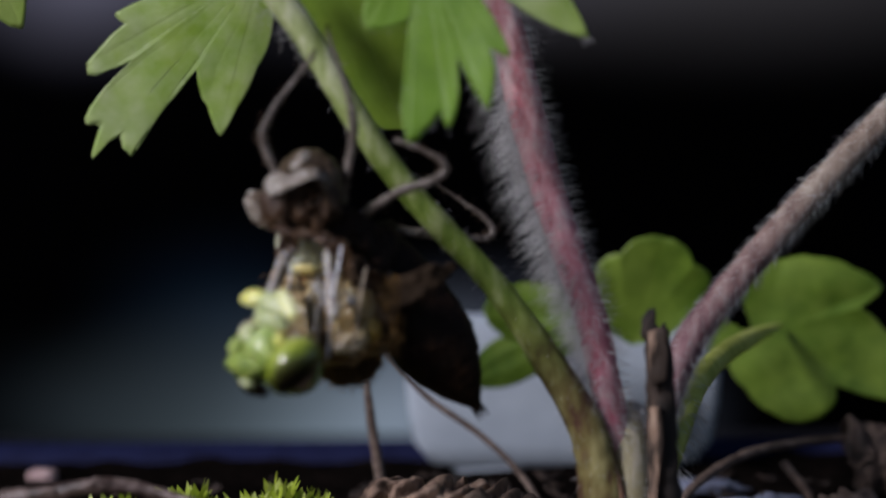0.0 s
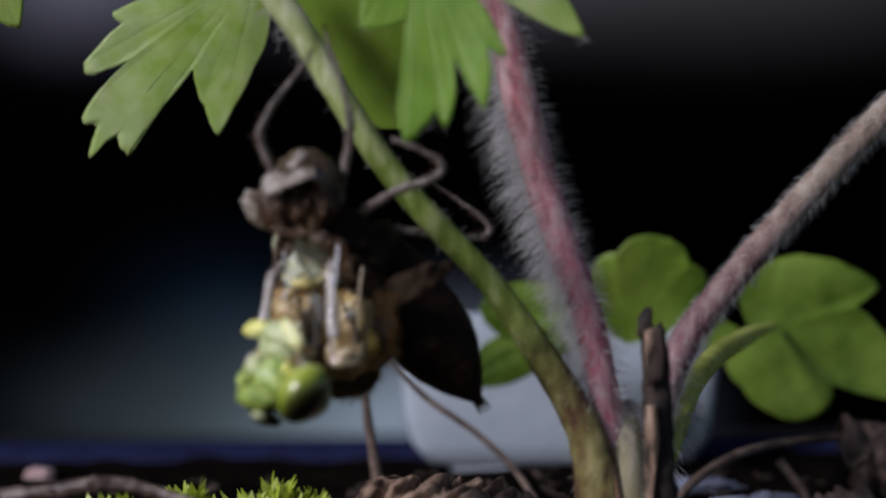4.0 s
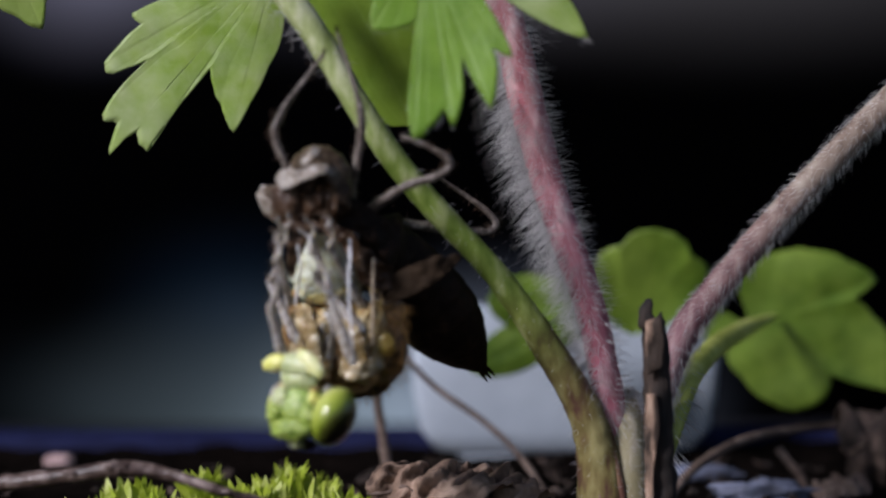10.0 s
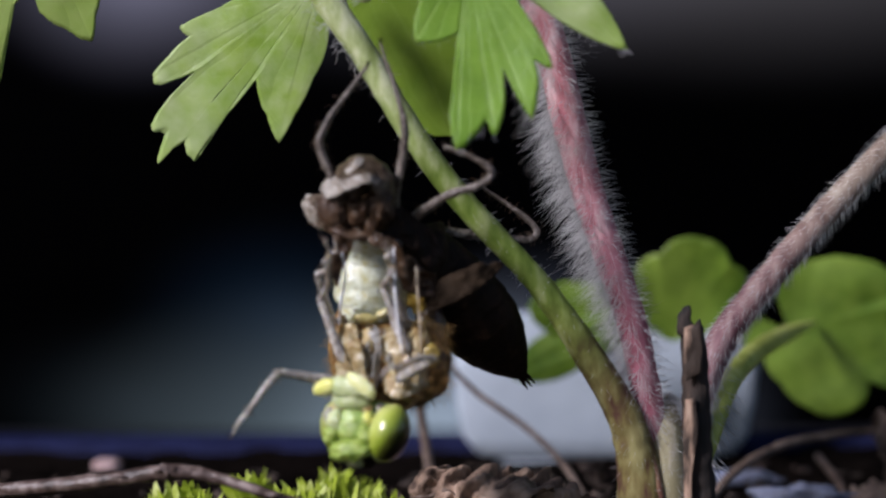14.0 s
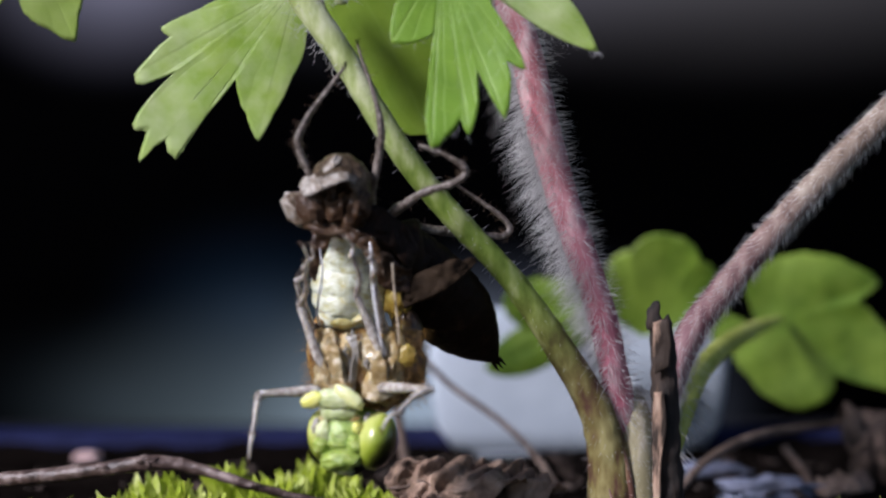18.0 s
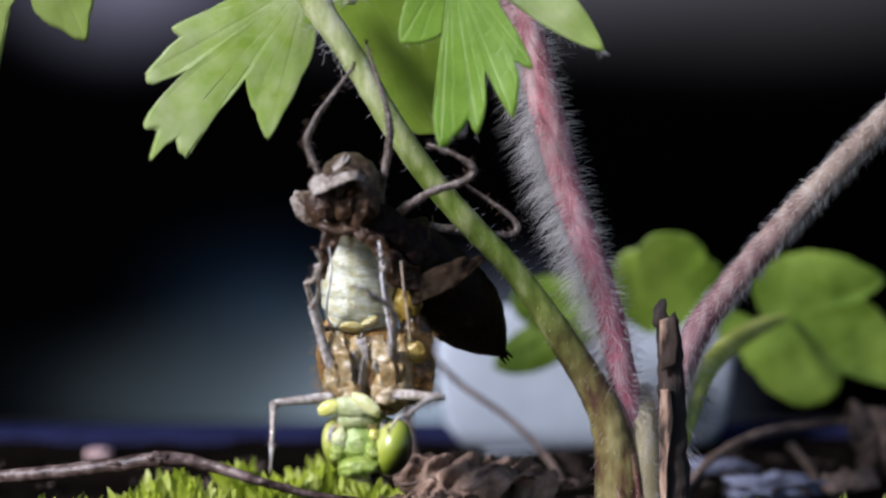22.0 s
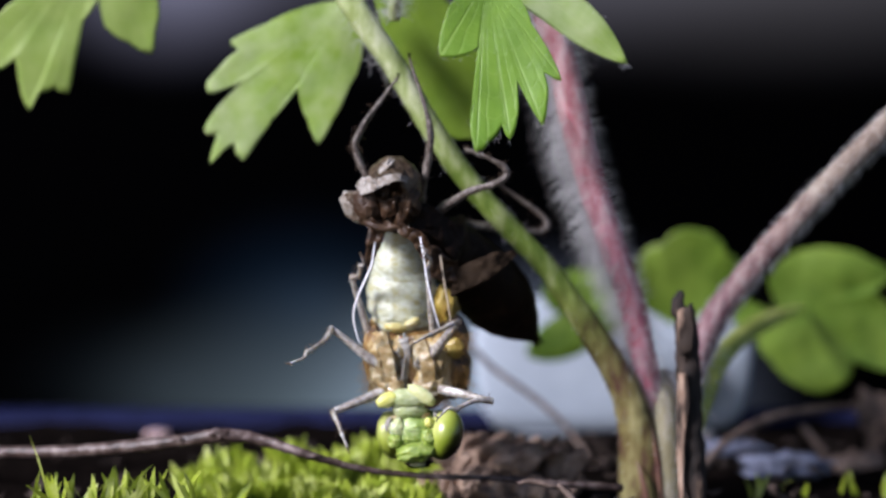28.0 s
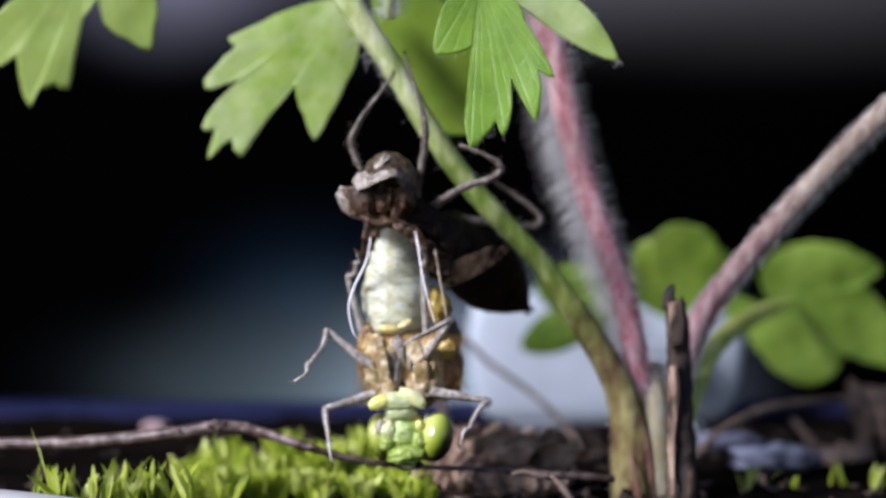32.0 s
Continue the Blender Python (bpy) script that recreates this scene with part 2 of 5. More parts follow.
PETIOLE_TWO = two_tone("petiole_two_tone", [(0.34, (0.12, 0.085, 0.065)), (0.5, (0.22, 0.17, 0.135)), (0.68, (0.34, 0.29, 0.24))], [(0.34, (0.115, 0.045, 0.058)), (0.5, (0.22, 0.11, 0.125)), (0.68, (0.35, 0.24, 0.245))], spot(1500, 260, 10).z - ROOT_Z, spot(1270, 520, 10).z - ROOT_Z)
PINK = two_tone("petiole_pink", [(0.34, (0.40, 0.14, 0.16)), (0.5, (0.53, 0.27, 0.28)), (0.68, (0.68, 0.48, 0.48))], [(0.34, (0.27, 0.075, 0.105)), (0.5, (0.38, 0.145, 0.185)), (0.68, (0.49, 0.27, 0.30))], spot(990, 150, 9).z - ROOT_Z, spot(1060, 420, 9).z - ROOT_Z)
HAIR = surface("plant_hair", [(0.3, (0.58, 0.58, 0.57)), (0.7, (0.74, 0.74, 0.74))], 1.0, 0.5, 0.0, thin=0.4)
HAIR_DARK = surface("insect_bristle", [(0.3, (0.05, 0.03, 0.02)), (0.7, (0.14, 0.09, 0.05))], 1.0, 0.5, 0.0)
BARK = surface("dead_bark", [(0.42, (0.008, 0.0055, 0.004)), (0.60, (0.035, 0.021, 0.014)), (0.76, (0.26, 0.17, 0.11))], 0.9, 0.85, 0.9, stretch=(1, 1, 0.22))
TWIG = surface("twig_bark", [(0.36, (0.022, 0.012, 0.010)), (0.5, (0.075, 0.048, 0.040)), (0.68, (0.27, 0.21, 0.19))], 0.9, 0.45, 0.6)
DEAD = surface("dead_leaf", [(0.3, (0.045, 0.030, 0.024)), (0.5, (0.165, 0.115, 0.09)), (0.72, (0.34, 0.26, 0.21))], 1.2, 0.8, 0.9, thin=0.15)
THIN = surface("dry_stalk", [(0.3, (0.045, 0.027, 0.02)), (0.5, (0.11, 0.074, 0.056)), (0.7, (0.24, 0.175, 0.14))], 1.0, 0.7, 0.4)
SOIL = surface("soil", [(0.35, (0.002, 0.0016, 0.0014)), (0.6, (0.007, 0.0052, 0.0044)), (0.8, (0.024, 0.017, 0.014))], 1.5, 1.0, 1.0, gloss=0.0)
MOSS = surface("moss", [(0.3, (0.20, 0.29, 0.014)), (0.5, (0.40, 0.49, 0.04)), (0.7, (0.70, 0.74, 0.28))], 1.6, 0.5, 0.1, thin=0.35)
PLASTIC = surface("navy_plastic", [(0.3, (0.006, 0.007, 0.024)), (0.7, (0.014, 0.017, 0.055))], 2.0, 0.5, 0.15, gloss=0.08)
GLAZE = surface("white_glaze", [(0.3, (0.32, 0.365, 0.42)), (0.7, (0.40, 0.45, 0.51))], 3.0, 0.5, 0.05)
WHITE = surface("white_paint", [(0.3, (0.42, 0.42, 0.43)), (0.7, (0.56, 0.56, 0.56))], 3.0, 0.35, 0.05)
GREYWARE = surface("grey_stone", [(0.34, (0.06, 0.065, 0.09)), (0.66, (0.24, 0.265, 0.37))], 1.4, 0.7, 0.4)
DEAD_PINK = surface("dead_leaf_pale", [(0.36, (0.06, 0.034, 0.022)), (0.5, (0.28, 0.185, 0.13)), (0.66, (0.56, 0.41, 0.31))], 1.6, 0.75, 0.9, thin=0.2)
DEAD_DARK = surface("dead_leaf_dark", [(0.36, (0.010, 0.0065, 0.0045)), (0.54, (0.062, 0.040, 0.030)), (0.74, (0.23, 0.16, 0.125))], 1.4, 0.85, 0.9)
PINKSTONE = surface("pink_chip", [(0.3, (0.35, 0.22, 0.22)), (0.7, (0.5, 0.36, 0.34))], 1.0, 0.8, 0.4)
SHELL = surface("shed_skin", [(0.3, (0.012, 0.006, 0.003)), (0.48, (0.06, 0.030, 0.014)), (0.6, (0.17, 0.10, 0.055)), (0.74, (0.42, 0.34, 0.27))], 0.55, 0.28, 1.0, thin=0.42)
SHELL_HEAD = surface("shed_head_skin", [(0.3, (0.022, 0.012, 0.006)), (0.46, (0.08, 0.052, 0.03)), (0.6, (0.19, 0.14, 0.095)), (0.74, (0.42, 0.36, 0.29))], 0.6, 0.3, 1.0, thin=0.35)
SHELL_AMBER = surface("shed_amber_skin", [(0.3, (0.022, 0.010, 0.005)), (0.5, (0.085, 0.045, 0.024)), (0.66, (0.22, 0.15, 0.10)), (0.8, (0.40, 0.33, 0.27))], 0.7, 0.3, 0.9, thin=0.4)
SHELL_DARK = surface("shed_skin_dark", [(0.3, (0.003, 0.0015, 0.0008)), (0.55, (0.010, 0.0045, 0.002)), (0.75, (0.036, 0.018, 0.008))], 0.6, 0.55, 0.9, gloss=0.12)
SHELL_PALE = surface("shed_skin_pale", [(0.3, (0.09, 0.065, 0.045)), (0.46, (0.27, 0.225, 0.18)), (0.66, (0.56, 0.53, 0.49))], 0.45, 0.28, 1.0, thin=0.2)
SHELL_LEG = surface("shed_leg", [(0.3, (0.022, 0.015, 0.011)), (0.48, (0.085, 0.066, 0.054)), (0.68, (0.32, 0.28, 0.25))], 0.35, 0.42, 0.8)
PAD = surface("wing_pad_skin", [(0.3, (0.010, 0.006, 0.0035)), (0.7, (0.04, 0.026, 0.015))], 0.7, 0.75, 0.6, gloss=0.08, stretch=(0.5, 1, 1))
THREAD = surface("white_thread", [(0.3, (0.75, 0.75, 0.78)), (0.7, (0.9, 0.9, 0.92))], 0.6, 0.3, 0.1)
DOWN = surface("insect_down", [(0.3, (0.12, 0.055, 0.010)), (0.7, (0.34, 0.19, 0.045))], 0.6, 0.4, 0.1)
THREAD_TAN = surface("tan_thread", [(0.3, (0.36, 0.28, 0.19)), (0.7, (0.55, 0.46, 0.34))], 0.6, 0.4, 0.1)
ABDOMEN = surface("soft_abdomen", [(0.30, (0.42, 0.36, 0.13)), (0.40, (0.47, 0.47, 0.30)), (0.52, (0.57, 0.60, 0.47)), (0.70, (0.78, 0.80, 0.70))], 0.55, 0.18, 0.8, soft=0.3, coat=0.6, stretch=(1, 1, 1.6))
YELLOW = surface("yellow_skin", [(0.3, (0.50, 0.52, 0.07)), (0.5, (0.68, 0.68, 0.20)), (0.7, (0.82, 0.82, 0.50))], 0.7, 0.3, 0.2, soft=0.3)
BAND = surface("belly_yellow", [(0.3, (0.46, 0.36, 0.10)), (0.5, (0.62, 0.54, 0.22)), (0.7, (0.74, 0.72, 0.52))], 0.6, 0.3, 0.3, soft=0.3)
OCHRE = surface("ochre_skin", [(0.3, (0.16, 0.09, 0.015)), (0.5, (0.29, 0.20, 0.035)), (0.7, (0.44, 0.35, 0.09))], 0.9, 0.3, 0.5, soft=0.2)
PETAL = surface("pale_collar_skin", [(0.3, (0.50, 0.53, 0.13)), (0.5, (0.66, 0.68, 0.32)), (0.7, (0.82, 0.83, 0.58))], 0.7, 0.42, 0.3, soft=0.35, coat=0.06)
CREAM = surface("cream_skin", [(0.3, (0.30, 0.37, 0.13)), (0.5, (0.46, 0.51, 0.27)), (0.7, (0.65, 0.68, 0.46))], 0.6, 0.42, 0.4, soft=0.35, coat=0.06)
GLASSY = surface("translucent_face_skin", [(0.3, (0.13, 0.22, 0.035)), (0.5, (0.29, 0.40, 0.10)), (0.7, (0.52, 0.60, 0.30))], 0.45, 0.42, 0.6, soft=0.4, coat=0.06)
ORANGE = surface("amber_skin", [(0.38, (0.07, 0.03, 0.010)), (0.49, (0.27, 0.145, 0.04)), (0.59, (0.46, 0.31, 0.12)), (0.72, (0.62, 0.53, 0.34))], 0.7, 0.42, 0.9, soft=0.25, coat=0.06, stretch=(1, 1, 0.5))
CHEST_AMBER = surface("chest_amber", [(0.32, (0.16, 0.075, 0.018)), (0.44, (0.36, 0.235, 0.08)), (0.54, (0.46, 0.36, 0.18)), (0.66, (0.64, 0.58, 0.42))], 0.55, 0.42, 0.45, soft=0.3, coat=0.06, stretch=(1, 1, 0.4))
CHEST = surface("chest_skin", [(0.32, (0.17, 0.11, 0.045)), (0.44, (0.34, 0.27, 0.14)), (0.54, (0.47, 0.42, 0.28)), (0.66, (0.64, 0.61, 0.50))], 0.55, 0.42, 0.45, soft=0.3, coat=0.06, stretch=(1, 1, 0.4))
CHEST_GREY = surface("chest_grey", [(0.36, (0.12, 0.10, 0.08)), (0.5, (0.29, 0.27, 0.24)), (0.66, (0.52, 0.50, 0.48))], 0.9, 0.42, 0.45, soft=0.2, coat=0.06, stretch=(1, 1, 0.35))
OLIVE = surface("olive_flank", [(0.46, (0.016, 0.009, 0.004)), (0.57, (0.075, 0.045, 0.010)), (0.72, (0.34, 0.30, 0.05))], 1.7, 0.3, 0.4, soft=0.1)
FLANK_DARK = surface("dark_furry_skin", [(0.44, (0.007, 0.004, 0.002)), (0.57, (0.026, 0.014, 0.005)), (0.72, (0.15, 0.10, 0.018))], 1.4, 0.6, 0.6, gloss=0.15)
FACE = surface("green_face", [(0.34, (0.10, 0.17, 0.016)), (0.48, (0.25, 0.34, 0.055)), (0.68, (0.50, 0.57, 0.21))], 0.45, 0.42, 0.9, soft=0.3, coat=0.06)
LEGSKIN = surface("pale_leg", [(0.36, (0.15, 0.12, 0.10)), (0.5, (0.37, 0.34, 0.31)), (0.66, (0.70, 0.68, 0.65))], 0.5, 0.22, 0.5, soft=0.35, coat=0.3)


# eye colour with shading painted in: lighter on top, changing to one side
def shaded_eye_surface(name, slope, shift_by):
    m, nt, ln, bs = nodes_of(name)
    co = nt.new("ShaderNodeTexCoord")
    sep = nt.new("ShaderNodeSeparateXYZ")
    ln.new(co.outputs["Generated"], sep.inputs[0])
    add = nt.new("ShaderNodeMath")
    add.operation = "MULTIPLY_ADD"
    add.inputs[1].default_value = slope
    ln.new(sep.outputs[0], add.inputs[0])
    ln.new(sep.outputs[2], add.inputs[2])
    nz = nt.new("ShaderNodeTexNoise")
    nz.inputs["Scale"].default_value = 700
    ln.new(co.outputs["Object"], nz.inputs["Vector"])
    two = nt.new("ShaderNodeMath")
    two.operation = "MULTIPLY_ADD"
    two.inputs[1].default_value = 0.18
    ln.new(nz.outputs[0], two.inputs[0])
    ln.new(add.outputs[0], two.inputs[2])
    r = ramp_of(nt, [(0.0, (0.012, 0.009, 0.004)), (0.22, (0.05, 0.06, 0.008)), (0.42, (0.17, 0.23, 0.015)), (0.75, (0.32, 0.38, 0.05)), (1.0, (0.44, 0.48, 0.13))])
    shift = nt.new("ShaderNodeMath")
    shift.operation = "ADD"
    shift.inputs[1].default_value = shift_by
    ln.new(two.outputs[0], shift.inputs[0])
    ln.new(shift.outputs[0], r.inputs[0])
    ln.new(r.outputs[0], bs.inputs["Base Color"])
    bs.inputs["Roughness"].default_value = 0.3
    bs.inputs["Coat Weight"].default_value = 0.4
    return m


EYE_GREEN = shaded_eye_surface("compound_eye", -1.15, 0.56)
# lighter copy for the left eye, its painted shading running the other way
EYE_PALE = shaded_eye_surface("compound_eye_pale", 0.3, 0.2)


# ---- mesh helpers ----
def link_mesh(name, bm, material, origin=None, smooth=True):
    me = bpy.data.meshes.new(name)
    if origin is not None:
        bmesh.ops.translate(bm, verts=bm.verts, vec=-Vector(origin))
    bm.normal_update()
    bm.to_mesh(me)
    bm.free()
    for p in me.polygons:
        p.use_smooth = smooth
    if material:
        me.materials.append(material)
    ob = new(name, me)
    if origin is not None:
        ob.location = origin
    return ob


def part(name, bm, material, parent, label="", origin=None, smooth=True):
    """One mesh under a thing or a part; the bmesh is in world metres, the parents only shifted."""
    base = Vector(parent.get("base", (0, 0, 0)))
    o = Vector(origin) if origin is not None else base
    ob = link_mesh(name, bm, material, o, smooth)
    ob.parent = parent
    ob.location = o - base
    ob["base"] = list(o)
    if label:
        ob["label"] = label
    return ob


def thing(name, at, label, category, group="", kind=""):
    e = new(name)
    e.empty_display_size = 0.002
    e.location = at
    e["base"] = list(at)
    return tagged(e, label, category, group, kind)


def glide(pts, n):
    """Points along a smooth line through the given ones."""
    p = [Vector(q) for q in pts]
    p = [p[0] * 2 - p[1]] + p + [p[-1] * 2 - p[-2]]
    out = []
    for i in range(1, len(p) - 2):
        a, b, c, d = p[i - 1:i + 3]
        for k in range(n):
            t = k / n
            out.append(0.5 * (2 * b + (c - a) * t + (2 * a - 5 * b + 4 * c - d) * t * t + (3 * b - a - 3 * c + d) * t ** 3))
    out.append(p[-2])
    return out


def tube(bm, pts, radii, sides=14, n=8, rough=0.0, flat=1.0, cap=True):
    """A tapered round bar along a smooth line; radii in plan units."""
    line = glide(pts, n)
    rr = [Vector((r, 0, 0)) for r in radii]
    rad = [v.x * U for v in glide(rr, n)]
    rings = []
    for i, c in enumerate(line):
        ax = (line[min(i + 1, len(line) - 1)] - line[max(i - 1, 0)]).normalized()
        s = ax.cross(Vector((0, 1, 0)))
        s = s.normalized() if s.length > 0.05 else Vector((1, 0, 0))
        f = s.cross(ax).normalized()
        ring = []
        for j in range(sides):
            a = math.tau * j / sides
            w = 1 + rough * noise.noise(c * 900 + Vector((math.cos(a), math.sin(a), 0)) * 1.3)
            ring.append(bm.verts.new(c + (s * math.cos(a) + f * math.sin(a) * flat) * max(rad[i], 1e-6) * w))
        rings.append(ring)
    for a, b in zip(rings, rings[1:]):
        for j in range(sides):
            bm.faces.new((a[j], a[(j + 1) % sides], b[(j + 1) % sides], b[j]))
    if cap:
        bm.faces.new(rings[0][::-1])
        bm.faces.new(rings[-1])
    return line, rad


def blob(bm, c, size, axes=None, lumps=0.0, freq=500, seg=20, shape=None):
    """A rounded body: centre, half sizes in plan units, turned by axes, with uneven skin."""
    seg = max(seg, 36) if lumps >= 0.1 else seg
    res = bmesh.ops.create_uvsphere(bm, u_segments=seg, v_segments=max(8, seg * 2 // 3), radius=1)
    m = axes.to_3x3() if axes is not None else Matrix.Identity(3)
    for v in res["verts"]:
        q = v.co.copy()
        if shape:
            q = shape(q)
        o = Vector(c) * freq
        w = 1 + lumps * (noise.noise(q * 2.2 + o) + 0.5 * noise.noise(q * 5 + o) + 0.3 * noise.noise(q * 11 + o))
        v.co = Vector(c) + m @ Vector((q.x * size[0], q.y * size[1], q.z * size[2])) * (U * w)
    return res["verts"]


def membrane(bm, one, two, n=8, m=10, crumple=0.0003, freq=900):
    """A crumpled skin stretched between two smooth edges."""
    A, B = glide([spot(*p) for p in one], n), glide([spot(*p) for p in two], n)
    k = min(len(A), len(B))
    g = []
    for i in range(k):
        row = []
        for j in range(m + 1):
            p = A[i].lerp(B[i], j / m)
            f = noise.noise(p * freq) + 0.5 * noise.noise(p * freq * 2.3)
            row.append(bm.verts.new(p + Vector((0.2 * f, -abs(f), 0.5 * f)) * crumple))
        g.append(row)
    for a, b in zip(g, g[1:]):
        for j in range(m):
            bm.faces.new((a[j], a[j + 1], b[j + 1], b[j]))


def hairs(bm, line, rad, count, long, thick, lean=0.2, droop=0.0, side=None, rng=None, start=0.0, end=1.0):
    """Fine three-sided spikes standing off a bar."""
    rng = rng or random.Random(3)
    for _ in range(count):
        f = (start + (end - start) * rng.random()) * (len(line) - 1.001)
        i = int(f)
        c = line[i].lerp(line[i + 1], f - i)
        ax = (line[i + 1] - line[i]).normalized()
        a = rng.uniform(0, math.tau) if side is None else rng.gauss(side, 0.8)
        s = ax.cross(Vector((0, 1, 0))).normalized()
        o = s * math.cos(a) + s.cross(ax).normalized() * math.sin(a)
        ln = long * U * rng.uniform(0.5, 1.25)
        root = c + o * rad[i] * 0.95
        way = (o + ax * rng.gauss(lean, 0.22) + Vector((0, 0, -droop)) + Vector([rng.gauss(0, 0.15) for _ in range(3)])).normalized()
        mid = root + way * ln * 0.55
        tip = mid + (way + Vector((0, 0, -0.25)) + Vector([rng.gauss(0, 0.2) for _ in range(3)])).normalized() * ln * 0.45
        e = way.orthogonal().normalized() * thick * U
        e2 = way.cross(e).normalized() * thick * U
        r0 = [bm.verts.new(root + q) for q in (e, e2 * 0.87 - e * 0.5, -e2 * 0.87 - e * 0.5)]
        r1 = [bm.verts.new(mid + q * 0.7) for q in (e, e2 * 0.87 - e * 0.5, -e2 * 0.87 - e * 0.5)]
        t = bm.verts.new(tip)
        for j in range(3):
            k = (j + 1) % 3
            bm.faces.new((r0[j], r0[k], r1[k], r1[j]))
            bm.faces.new((r1[j], r1[k], t))


def lobe(bm, base, tip, width, root=0.6, peak=0.55, bend=0.0, cup=0.15, pleat=0.0, teeth=(), point=0.75, n=26, m=12, lift=0.0):
    """One lobe of a leaf: a pleated tongue from base to tip, with side teeth (where, side, size)."""
    uvl = bm.loops.layers.uv.verify()
    (a0, b0, d0), (a1, b1, d1) = base, tip
    long = math.hypot(a1 - a0, b1 - b0)
    ex, ez = (a1 - a0) / long, (b1 - b0) / long
    grid = []
    for i in range(n + 1):
        t = i / n
        if t < peak:
            x = t / peak
            w = root + (1 - root) * math.sin(x * math.pi / 2)
        else:
            x = (t - peak) / (1 - peak)
            w = max(0.0, math.cos(x * math.pi / 2)) ** point
        sway = bend * math.sin(t * math.pi)
        row = []
        for j in range(m + 1):
            s = 2 * j / m - 1
            ww = w
            for (tt, sd, sz) in teeth:
                if s * sd > 0:
                    gap = (t - tt) * long / (width * 0.5)
                    if -1.1 < gap < 0:
                        ww += sz * (1 + gap / 1.1)
                    elif 0 <= gap < 0.16:
                        ww += sz * (1 - gap / 0.16)
            h = width / 2 * ww * s + sway
            a = a0 + ex * t * long - ez * h
            b = b0 + ez * t * long + ex * h
            fold = pleat * math.cos(s * 9.0) * (0.4 + 0.6 * t)
            d = d0 + (d1 - d0) * t + (cup * s * s * ww * width / 2 + fold * width * 0.06) * 0.05 + lift * math.sin(t * math.pi)
            p = spot(a, b, d)
            p.y += 0.00025 * noise.noise(p * 260)
            row.append((bm.verts.new(p), t, (s + 1) / 2))
        grid.append(row)
    for i in range(n):
        for j in range(m):
            q = (grid[i][j], grid[i][j + 1], grid[i + 1][j + 1], grid[i + 1][j])
            f = bm.faces.new([v[0] for v in q])
            for lp, v in zip(f.loops, q):
                lp[uvl].uv = (v[1], v[2])


def fan(bm, base, rim, depth, cup=0.0, m=24, per=10, crease=0.5):
    """A whole lobed blade spread from its base: rim gives (bearing, length) of tips (True) and notches."""
    uvl = bm.loops.layers.uv.verify()
    a0, b0, d0 = base
    rows = []
    for (g0, r0, s0), (g1, r1, s1) in zip(rim, rim[1:]):
        for k in range(per):
            f = k / per
            e = 0.5 - 0.5 * math.cos(f * math.pi)
            bow = 1 + 0.012 * math.sin(f * math.pi) + (0.012 * noise.noise(Vector((g0 + (g1 - g0) * f, r0 * 0.1, 1.7))) if 0 < k else 0)
            rows.append((g0 + (g1 - g0) * f, (r0 + (r1 - r0) * (0.85 * f + 0.15 * e)) * bow, s0 + (s1 - s0) * f))
    rows.append(rim[-1])
    far = max(r for _, r, _ in rows)
    grid = []
    for g, r, s in rows:
        line = []
        for j in range(m + 1):
            t = j / m
            a, b = a0 + math.cos(radians(g)) * r * t, b0 + math.sin(radians(g)) * r * t
            ridge = (s - 0.5) * crease * t ** 4 * math.sin(min(1.0, t * 1.3) * math.pi * 0.8)
            q = r * t / far
            d = d0 + (depth - d0) * q + ridge + cup * q * q * math.cos(radians(g * 2))
            p = spot(a, b, d)
            p.y += 0.0003 * noise.noise(p * 240)
            line.append((bm.verts.new(p), t, 0.5 + 0.5 * (1 - s)))
        grid.append(line)
    for x, y in zip(grid, grid[1:]):
        for j in range(m):
            q = (x[j], x[j + 1], y[j + 1], y[j]) if j else (x[0], x[1], y[1])
            if j == 0:
                f = bm.faces.new((x[0][0], x[1][0], y[1][0]))
            else:
                f = bm.faces.new([v[0] for v in q])
            for lp, v in zip(f.loops, q):
                lp[uvl].uv = (v[1], v[2])


def leaf(name, lobes, material, parent, label, thick=0.00016, fuzz=0, fuzz_mat=None):
    bm = bmesh.new()
    for k in lobes:
        if "rim" in k:
            fan(bm, **k)
        else:
            lobe(bm, **k)
    edge = [v.co.copy() for v in bm.verts if v.is_boundary]
    ob = part(name, bm, material, parent, label)
    s = ob.modifiers.new("thickness", "SOLIDIFY")
    s.thickness, s.offset = thick, 0
    if fuzz:
        rng = random.Random(len(edge))
        hb = bmesh.new()
        for _ in range(fuzz):
            p = rng.choice(edge)
            w = Vector((rng.gauss(0, 0.5), rng.gauss(-0.2, 0.4), rng.gauss(-0.6, 0.5))).normalized()
            hairs(hb, [p, p + w * 1e-4, p + w * 2e-4], [1e-6, 1e-6, 1e-6], 1, 15, 0.2, lean=2.5, rng=rng)
        h = part("leaf_hairs", hb, fuzz_mat or HAIR, ob, "fine white hairs along the leaf edge")
        h["kind"] = "stuff"
    return ob
# ---- the setting ----
FLOOR_Z = -0.012


def slab(bm, x0, x1, y0, y1, z0, z1, bevel=0.0):
    r = bmesh.ops.create_cube(bm, size=1)
    for v in r["verts"]:
        v.co = Vector(((x0 + x1) / 2 + v.co.x * (x1 - x0), (y0 + y1) / 2 + v.co.y * (y1 - y0), (z0 + z1) / 2 + v.co.z * (z1 - z0)))
    if bevel:
        bmesh.ops.bevel(bm, geom=list({e for v in r["verts"] for e in v.link_edges}), offset=bevel, segments=3, affect="EDGES", profile=0.5)


